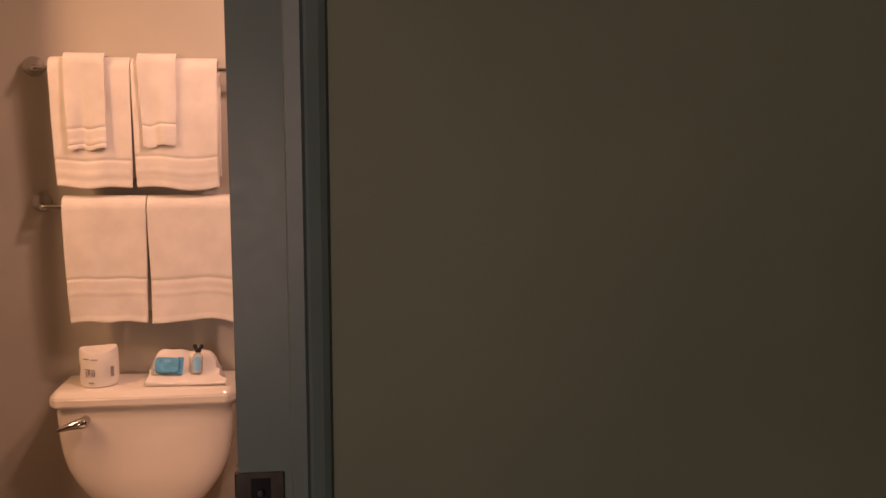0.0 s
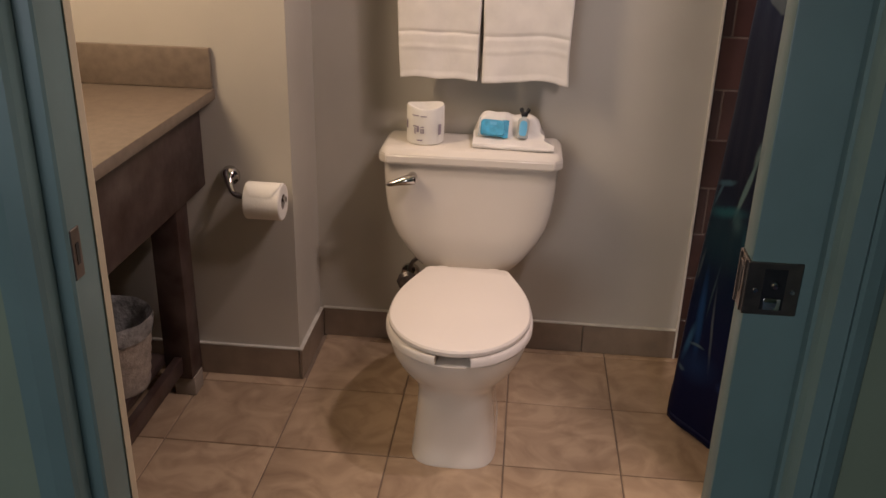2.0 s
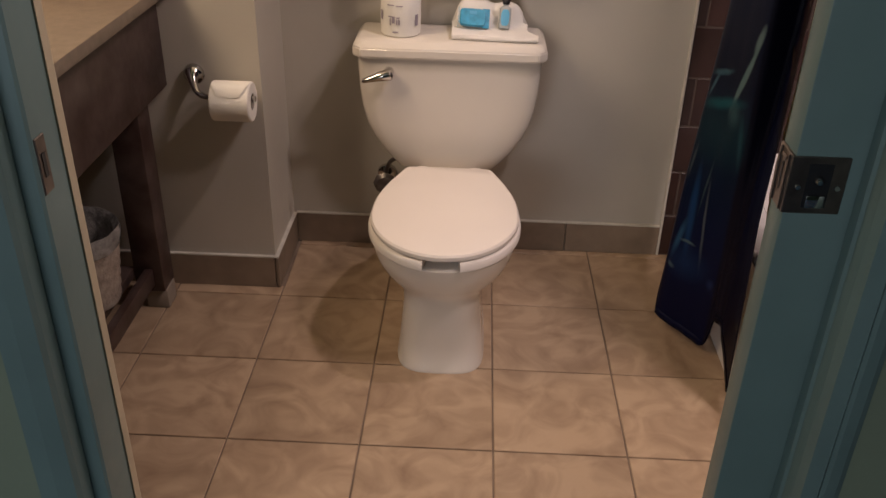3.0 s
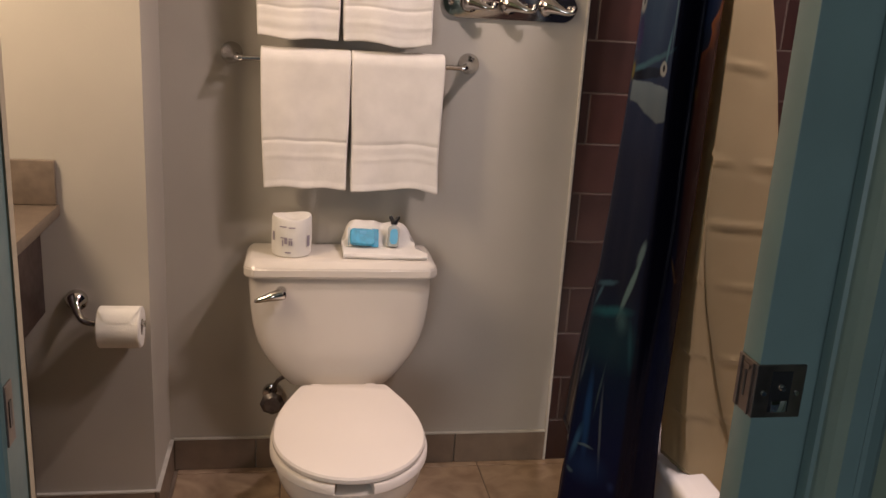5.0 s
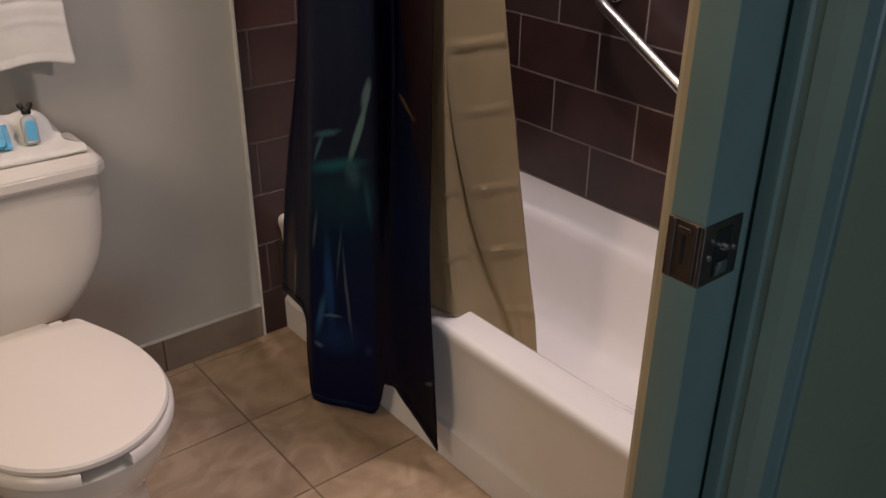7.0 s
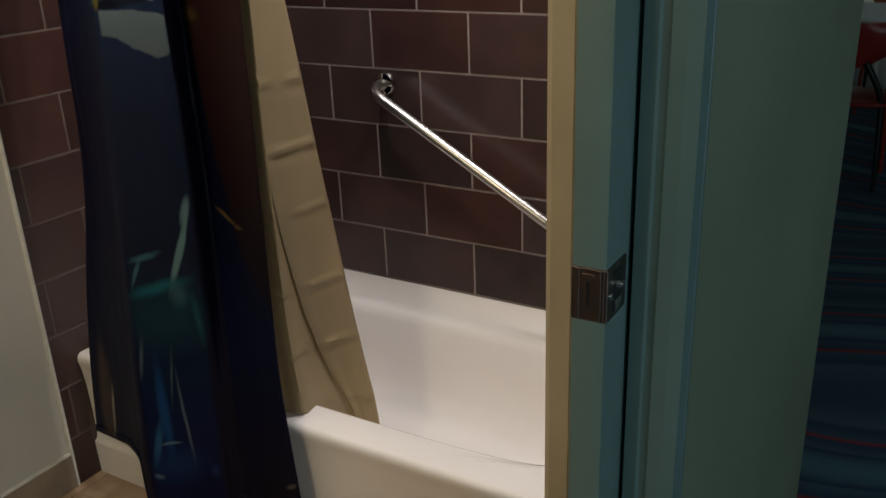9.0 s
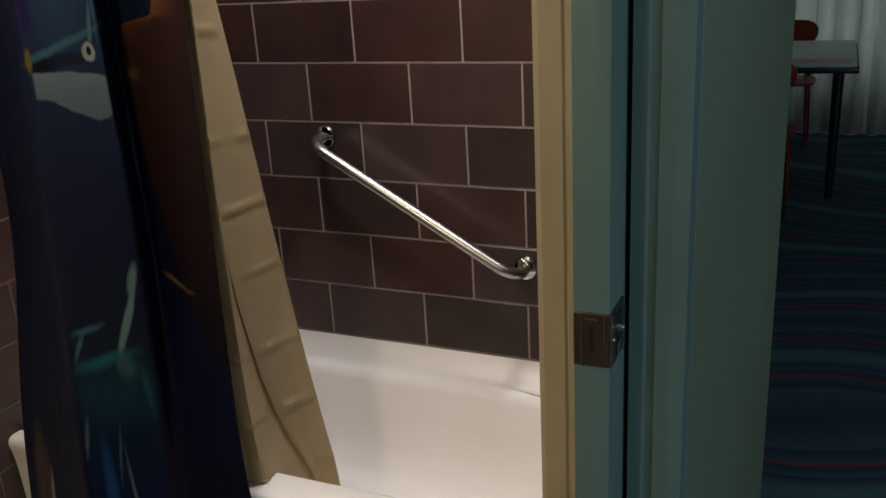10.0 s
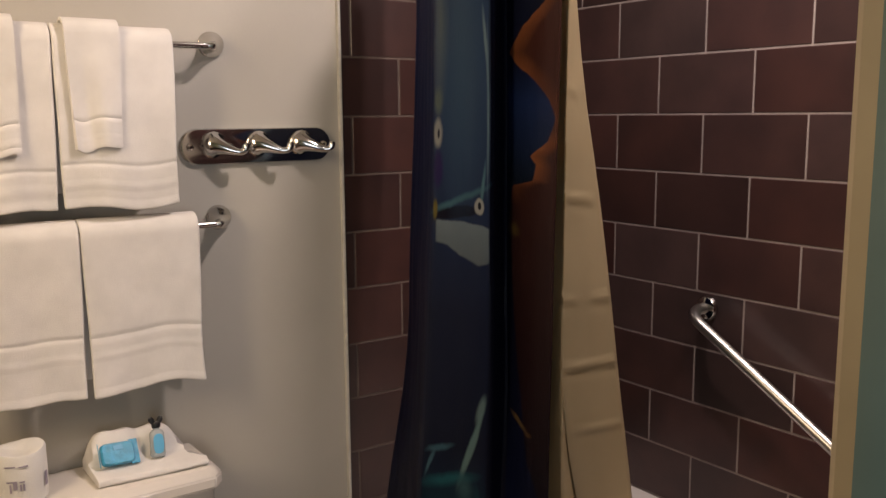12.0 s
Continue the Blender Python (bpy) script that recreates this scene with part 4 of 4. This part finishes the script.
    patches = (
        # strokes over and beside the pale band, spots at the fold
        (2.40, 1.285, 0.42, 0.013, (0.003, 0.003, 0.010), 0.15, 0.0, -0.02), (2.45, 1.312, 0.42, 0.007, (0.040, 0.100, 0.125), 0.6, 0.0, -0.06), (2.86, 1.345, 0.030, 0.040, (0.050, 0.110, 0.140), 0.5, 0.9, 0.0), (2.80, 1.300, 0.085, 0.017, (0.210, 0.215, 0.210), 0.15, 0.0, 0.0), (2.80, 1.301, 0.030, 0.008, (0.004, 0.004, 0.008), 0.2, 0.0, 0.0),
        (2.08, 1.450, 0.09, 0.030, (0.200, 0.205, 0.200), 0.25, 0.0, 0.0), (2.09, 1.448, 0.025, 0.010, (0.01, 0.01, 0.02), 0.3, 0.0, 0.0), (2.08, 1.52, 0.08, 0.026, (0.075, 0.095, 0.085), 0.4, 0.0, 0.0), (2.09, 1.375, 0.10, 0.038, (0.016, 0.010, 0.06), 0.25, 0.0, 0.0), (2.05, 1.29, 0.05, 0.020, (0.110, 0.090, 0.020), 0.3, 0.0, 0.0), (2.10, 1.68, 0.10, 0.12, (0.060, 0.080, 0.095), 0.8, 0.0, 0.0),
        (2.50, 1.62, 0.25, 0.22, (0.026, 0.052, 0.095), 0.8, 0.0, 0.0), (2.90, 1.64, 0.030, 0.050, (0.100, 0.150, 0.180), 0.5, -0.8, 0.0), (2.95, 1.50, 0.022, 0.13, (0.075, 0.120, 0.150), 0.5, 0.0, 0.0),
        # light strokes lower down
        (2.88, 0.865, 0.060, 0.030, (0.080, 0.120, 0.125), 0.4, 1.6, 0.0), (2.74, 0.775, 0.045, 0.085, (0.085, 0.140, 0.140), 0.35, 1.9, 0.0), (2.25, 0.760, 0.18, 0.007, (0.030, 0.070, 0.095), 0.5, 0.0, -0.06), (2.12, 0.722, 0.030, 0.030, (0.035, 0.075, 0.100), 0.4, 2.5, 0.0), (2.40, 0.690, 0.34, 0.013, (0.012, 0.070, 0.085), 0.6, 0.0, -0.05), (2.66, 0.672, 0.10, 0.026, (0.030, 0.070, 0.080), 0.6, 0.0, 0.0), (2.50, 0.61, 0.40, 0.050, (0.006, 0.022, 0.034), 0.9, 0.0, 0.0), (2.88, 0.62, 0.04, 0.050, (0.012, 0.046, 0.060), 0.7, -0.8, 0.0),
        (2.30, 0.38, 0.06, 0.11, (0.008, 0.034, 0.100), 0.5, -0.3, 0.0), (2.16, 0.30, 0.05, 0.05, (0.018, 0.060, 0.120), 0.5, 1.2, 0.0), (2.57, 0.36, 0.020, 0.10, (0.055, 0.068, 0.085), 0.5, -0.5, 0.0), (2.34, 0.300, 0.12, 0.004, (0.060, 0.095, 0.115), 0.5, 0.0, 0.0), (2.40, 0.24, 0.26, 0.035, (0.006, 0.018, 0.060), 0.8, 0.0, 0.0), (2.12, 0.215, 0.06, 0.006, (0.050, 0.080, 0.100), 0.6, 0.0, 0.03), (2.06, 0.52, 0.03, 0.04, (0.040, 0.055, 0.065), 0.5, 0.8, 0.0), (2.45, 0.47, 0.014, 0.06, (0.030, 0.050, 0.060), 0.6, 0.5, 0.0), (2.88, 0.21, 0.06, 0.012, (0.012, 0.022, 0.070), 0.7, 0.0, 0.0),
        # small marks on the rock
        (4.30, 0.845, 0.16, 0.006, (0.085, 0.055, 0.022), 0.5, 0.0, 0.06), (4.52, 0.83, 0.06, 0.005, (0.060, 0.034, 0.018), 0.5, 0.0, 0.0), (4.84, 0.235, 0.09, 0.006, (0.070, 0.066, 0.062), 0.5, 0.0, -0.12), (4.16, 1.25, 0.10, 0.012, (0.070, 0.046, 0.016), 0.6, 0.0, 0.0),
        # pale lining at the turned-back edge
        (0.45, 0.33, 0.20, 0.13, (0.045, 0.030, 0.024), 0.3, 0.0, 0.0), (0.62, 0.29, 0.03, 0.07, (0.170, 0.150, 0.120), 0.4, 0.5, 0.0),
    )
    colour = blend(colour, jaw_tone, jaw)
    for u, z, ru, rz, c, soft, slope, tilt in patches:
        colour = blend(colour, flat(c), blob(u, z, ru, rz, soft, slope, tilt))
    grain = n.new("ShaderNodeTexNoise")
    grain.inputs["Scale"].default_value = 60
    b = n.new("ShaderNodeBump")
    b.inputs["Strength"].default_value, b.inputs["Distance"].default_value = 0.12, 0.004
    links(mat, (colour, bsdf.inputs["Base Color"]), (uv.outputs[0], grain.inputs["Vector"]), (grain.outputs[0], b.inputs["Height"]), (b.outputs[0], bsdf.inputs["Normal"]))
    return mat


# stations: plan places at the rod, along the drop and at the hem
LEVELS = (1.98, 1.60, 1.30, 0.90, 0.50, 0.06)
STATIONS = [((0.345, 2.66), (0.336, 2.66), (0.318, 2.66), (0.304, 2.66), (0.246, 2.695), (0.232, 2.74)),
            ((0.300, 2.55), (0.285, 2.55), (0.268, 2.54), (0.245, 2.53), (0.212, 2.54), (0.192, 2.55)),
            ((0.222, 2.412), (0.213, 2.405), (0.201, 2.400), (0.180, 2.402), (0.152, 2.407), (0.126, 2.412)),
            ((0.228, 2.228), (0.227, 2.226), (0.228, 2.226), (0.228, 2.230), (0.245, 2.268), (0.252, 2.292)),
            ((0.318, 2.300), (0.316, 2.292), (0.314, 2.286), (0.306, 2.270), (0.276, 2.255), (0.262, 2.235)),
            ((0.240, 2.030), (0.236, 2.032), (0.237, 2.044), (0.240, 2.056), (0.238, 2.060), (0.243, 2.030))]


def curtain_hem(u):
    flap = 0.135 + 0.03 * min(u, 1.0)
    low = float(np.interp(u, (1.95, 2.9, 3.05, 3.4, 4.0, 4.5, 5.0), (-0.012, -0.044, -0.03, 0.062, 0.066, 0.035, 0.008)))
    return float(np.interp(u, (1.5, 1.95), (flap, low))) if u < 1.95 else low


def hung(name, stations, levels, ripple, steps, rows, seed, hem, crease, mat, label):
    """A hanging sheet with its stitched hem as a part of its own."""
    root = thing(name, (0.3, 2.2, levels[-1]), label, "curtain")
    sheet = part("sheet", cloth(stations, levels, ripple, steps, rows, seed, hem, crease), mat, root, angle=60)
    sheet.modifiers.new("thickness", "SOLIDIFY").thickness = 0.0012
    bm = cloth(stations, levels, ripple, steps, rows, seed, hem, crease)
    bm.faces.ensure_lookup_table()
    across = len(folded([s[0] for s in stations], steps)) - 1
    keep = set(list(bm.faces)[-across:])
    bmesh.ops.delete(bm, geom=[f for f in bm.faces if f not in keep], context="FACES")
    band = part("hem", bm, mat, root, angle=60)
    band.modifiers.new("thickness", "SOLIDIFY").thickness = 0.004
    band.modifiers["thickness"].offset = 0.0
    return root


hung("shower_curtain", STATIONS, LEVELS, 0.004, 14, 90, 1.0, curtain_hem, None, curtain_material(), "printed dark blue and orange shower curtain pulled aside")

LINER_ST = [((0.290, 2.19), (0.295, 2.19), (0.300, 2.190), (0.298, 2.190), (0.286, 2.190), (0.335, 2.19)),
            ((0.262, 2.045), (0.262, 2.046), (0.264, 2.052), (0.272, 2.062), (0.308, 2.085), (0.355, 2.095)),
            ((0.264, 2.056), (0.267, 2.060), (0.273, 2.070), (0.294, 2.089), (0.422, 2.124), (0.531, 2.077)),
            ((0.262, 2.052), (0.264, 2.055), (0.268, 2.064), (0.286, 2.080), (0.415, 2.112), (0.527, 2.066)),
            ((0.268, 2.062), (0.335, 2.090), (0.426, 2.109), (0.480, 2.093), (0.524, 2.065), (0.558, 2.040))]


def liner_hem(u):
    return float(np.interp(u, (0, 1, 1.35, 2, 3, 4), (0.170, 0.166, 0.14, 0.03, 0.01, 0.0)))


hung("curtain_liner", LINER_ST, (1.98, 1.60, 1.30, 0.90, 0.50, 0.205), 0.004, 12, 200, 7.0, liner_hem, (1.74, 1.53, 1.324, 1.12, 0.98, 0.84, 0.66, 0.50, 0.33), LINER, "cream vinyl shower liner hanging into the tub")

rod = thing("curtain_rod", (0.27, 2.1, 1.99), "chrome shower curtain rod over the tub", "curtain rod")
part("rod", tube([(0.27, DOOR_IN, 2.0), (0.27, BACK - 0.012, 2.0)], 0.0125), CHROME, rod)
for y in (DOOR_IN + 0.006, BACK - 0.018):
    part("flange", tube([(0.27, y - 0.006, 2.0), (0.27, y + 0.006, 2.0)], 0.032, 24), CHROME, rod)


# ---- pocket door ----
def pocket_door():
    root = thing("door_1", (0.4, 1.272, 0), "teal painted pocket door slid open into the wall", "door", "", "structure")
    x, y0, y1 = -0.038, 1.256, 1.301
    part("panel", boxed(x, y0, 0.008, 0.86, y1, 2.05, bevel=0.0025), TEAL, root)
    lock = part("lock_case", boxed(x - 0.0035, y0 + 0.001, 0.949, x + 0.003, y1 - 0.001, 1.019, bevel=0.001, segments=1), BRONZE, root, "dark nickel pocket door lock")
    for y in (y0 + 0.007, y1 - 0.010):
        part("edge_rib", boxed(x - 0.0055, y - 0.002, 0.950, x - 0.003, y + 0.002, 1.018, bevel=0.0006, segments=1), BRONZE, lock)
    part("edge_slot", boxed(x - 0.0042, y0 + 0.020, 0.969, x - 0.0033, y0 + 0.024, 1.003), BLACK, lock, "black keyhole slot")
    part("edge_pull", boxed(x - 0.0050, y0 + 0.014, 1.007, x - 0.0034, y0 + 0.030, 1.012, bevel=0.0005, segments=1), BRONZE, lock)
    # face plate with a sunk pull and a thumb piece
    fx0, fx1, fz0, fz1 = x - 0.0035, x + 0.062, 0.949, 1.019
    part("face_plate", boxed(fx0, y0 - 0.003, fz0, fx1, y0 + 0.001, fz1, bevel=0.001, segments=1), BRONZE, lock)
    part("recess", boxed(x + 0.017, y0 - 0.0036, fz0 + 0.008, x + 0.044, y0 - 0.0031, fz1 - 0.008), BLACK, lock, "black sunk pull")
    part("pull_lip", boxed(x + 0.020, y0 - 0.0060, fz0 + 0.008, x + 0.041, y0 - 0.0035, fz0 + 0.024, bevel=0.0015), CHROME, lock, "bright chrome pull lip")
    part("thumb_turn", tube([(x + 0.030, y0 - 0.003, fz1 - 0.028), (x + 0.030, y0 - 0.008, fz1 - 0.028), (x + 0.030, y0 - 0.011, fz1 - 0.028)], [0.006, 0.005, 0.003]), CHROME, lock)
    for sx in (0.009, 0.053):
        part("screw", tube([(x + sx, y0 - 0.003, fz0 + 0.033), (x + sx, y0 - 0.0048, fz0 + 0.033)], [0.004, 0.003]), CHROME, lock)


pocket_door()
plate = thing("strike_plate", (JAMB_L, 1.235, 0.975), "dark nickel strike plate set in the teal jamb", "strike plate")
part("plate", boxed(JAMB_L - 0.001, 1.239, 0.940, JAMB_L + 0.002, 1.262, 1.010, bevel=0.0008, segments=1), BRONZE, plate)
part("slot", boxed(JAMB_L + 0.0021, 1.246, 0.960, JAMB_L + 0.0028, 1.254, 0.990), BLACK, plate, "black latch slot")


# ---- bedroom things ----
def table():
    root = thing("activity_table", (4.7, 1.35, 0), "pale blue table with orange edge and dark legs", "table")
    part("top", boxed(4.15, 0.935, 0.730, 5.25, 1.75, 0.752, bevel=0.006), TABLE_BLUE, root)
    part("edge_band", boxed(4.138, 0.923, 0.700, 5.262, 1.762, 0.7295, bevel=0.004), BLACK, root, "dark table edge")
    part("inlay", boxed(4.16, 0.96, 0.7522, 4.34, 1.72, 0.7535), ORANGE, root, "orange strip along the edge")
    for x in (4.22, 5.18):
        for y in (1.02, 1.68):
            part("leg", tube([(x, y, 0), (x, y, 0.70)], [0.022, 0.030]), BLACK, root)


def chair(x, y, turn, back_mat, label):
    m = pose(x, y, 0, 0, 0, turn)
    root = thing("chair", (x, y, 0), label, "chair", "chairs at the table")

    def add(name, bm, mat, note=""):
        bm.transform(m)
        part(name, bm, mat, root, note)
    rings = []
    for z, grow in ((0.425, -0.01), (0.432, 0.0), (0.445, 0.0), (0.452, -0.012)):
        rings.append(rounded(0, 0, 0.20 + grow, 0.20 + grow, z, 4, 28))
    add("seat", loft(rings), RED)
    rings = []
    ys = (-0.19, -0.13, -0.06, 0.0, 0.06, 0.13, 0.19)
    for z, lean, w in ((0.615, 0.0, 0.34), (0.645, -0.004, 0.55), (0.68, -0.010, 0.82), (0.73, -0.02, 1.0), (0.78, -0.03, 1.0), (0.815, -0.037, 0.84), (0.83, -0.04, 0.62)):
        front = [(-0.185 + lean + 1.3 * t * t, t * w, z) for t in ys]
        rear = [(-0.199 + lean + 1.3 * t * t, t * w, z) for t in reversed(ys)]
        rings.append(front + rear)
    add("backrest", loft(rings), back_mat, "curved moulded backrest")
    for t in (-0.15, 0.15):
        add("back_post", tube(spline([(-0.16, t, 0.44), (-0.175, t * 0.8, 0.53), (-0.188, t * 0.4, 0.64)], 4), 0.016), BLACK)
        for u in (-0.16, 0.16):
            add("leg", tube([(u * 1.12, t * 1.12, 0), (u, t, 0.43)], [0.011, 0.014]), BLACK if u < 0 else RED)


table()
chair(3.90, 1.40, 0, RED, "red moulded chair with dark frame at the table")
chair(5.62, 1.36, 180, ORANGE, "orange moulded chair behind the table")
drapes = thing("drapes", (5.93, 0.4, 0.004), "pale grey pleated drapes closed across the bedroom wall", "curtain")
for y0, y1 in ((-2.0, 0.42), (0.38, 2.8)):
    rows = []
    for i, z in enumerate((0.004, 0.8, 1.6, 2.42)):
        rows.append([(5.93 + (0.03 if y0 > 0 else 0) + 0.040 * math.sin(k * 0.9) + 0.012 * math.sin(k * 2.3 + i), y0 + (y1 - y0) * k / 120, z) for k in range(121)])
    panel = part("panel", loft(rows, False, False, closed=False), DRAPE, drapes, angle=80)
    panel.modifiers.new("thickness", "SOLIDIFY").thickness = 0.003


# ---- tiles, last ----
PIECES = {}


def piece(name, parent, mat, centre, size, bevel=0.0015):
    """A small bevelled slab; alike sizes share one mesh. size: x, y, z."""
    key = (mat.name, *(round(s, 4) for s in size))
    if key not in PIECES:
        PIECES[key] = finish(name, boxed(*(-s / 2 for s in size), *(s / 2 for s in size), bevel=bevel, segments=1), mat, False)
    ob = new(name, PIECES[key])
    ob.location = centre
    ob.parent = parent
    return ob


def runs(lo, hi, start, pitch, gap):
    """Cut lengths of a course between lo and hi, with joints at start + k pitch."""
    k = math.floor((lo - start) / pitch)
    out = []
    while start + k * pitch < hi:
        a, b = max(lo, start + k * pitch + gap / 2), min(hi, start + (k + 1) * pitch - gap / 2)
        if b - a > 0.012:
            out.append((a, b))
        k += 1
    return out


GAP, ROW, LONG = 0.0048, 0.1493, 0.2865
east, north, south = bpy.data.objects["wall_east"], bpy.data.objects["wall_north_tub"], bpy.data.objects["wall_south_inner"]
for r in range(-3, 13):
    z0, z1 = 0.4415 + r * ROW + GAP / 2, min(CEIL, 0.4415 + (r + 1) * ROW - GAP / 2)
    z0 = max(z0, 0.002)
    if z1 - z0 < 0.01:
        continue
    if r >= 0:
        for a, b in runs(DOOR_IN + 0.009, BACK - 0.009, 2.262 if r % 2 == 0 else 2.120, LONG, GAP):
            piece("tile", east, WALL_TILE, (TUB_WALL + 0.004, (a + b) / 2, (z0 + z1) / 2), (0.008, b - a, z1 - z0))
        for a, b in runs(0.217, TUB_WALL - 0.001, 0.392 if r % 2 else 0.248, LONG, GAP):
            piece("tile", south, WALL_TILE, ((a + b) / 2, DOOR_IN + 0.004, (z0 + z1) / 2), (b - a, 0.008, z1 - z0))
    limit = TUB_WALL - 0.001 if r >= -1 else 0.288
    for a, b in runs(TILE_EDGE + 0.002, limit, 0.392 if r % 2 else 0.248, LONG, GAP):
        piece("tile", north, WALL_TILE, ((a + b) / 2, BACK - 0.004, (z0 + z1) / 2), (b - a, 0.008, z1 - z0))

for xa, xb in runs(LEFT, 0.30, -0.938, 0.3095, 0.004):
    for ya, yb in runs(1.245, BACK - 0.001, 2.180, 0.308, 0.004):
        if ya > NOOK_Y and xb < RETURN_X:
            continue
        yb2 = min(yb, NOOK_Y) if xb < RETURN_X + 0.02 else yb
        if yb2 - ya > 0.01:
            piece("tile", floor, FLOOR_TILE, ((xa + xb) / 2, (ya + yb2) / 2, -0.006), (xb - xa, yb2 - ya, 0.012))

skirt = structure("baseboard", joined(boxed(RETURN_X + 0.011, BACK - 0.012, 0.101, TILE_EDGE - 0.006, BACK - 0.0005, 0.105), boxed(RETURN_X, NOOK_Y - 0.0115, 0.101, RETURN_X + 0.0115, BACK - 0.012, 0.105), boxed(LEFT, NOOK_Y - 0.0115, 0.101, RETURN_X - 0.0005, NOOK_Y, 0.105)), CAULK, "brown tile baseboard with a pale caulk line", "baseboard")
for a, b in runs(RETURN_X + 0.011, TILE_EDGE - 0.006, -0.085, 0.31, 0.003):
    piece("tile", skirt, BASE_TILE, ((a + b) / 2, BACK - 0.006, 0.0505), (b - a, 0.010, 0.100))
for a, b in runs(LEFT, RETURN_X + 0.001, -0.957, 0.31, 0.003):
    piece("tile", skirt, BASE_TILE, ((a + b) / 2, NOOK_Y - 0.006, 0.0505), (b - a, 0.010, 0.100))
piece("tile", skirt, BASE_TILE, (RETURN_X + 0.006, (NOOK_Y + BACK) / 2 - 0.012, 0.0505), (0.010, BACK - NOOK_Y, 0.100))
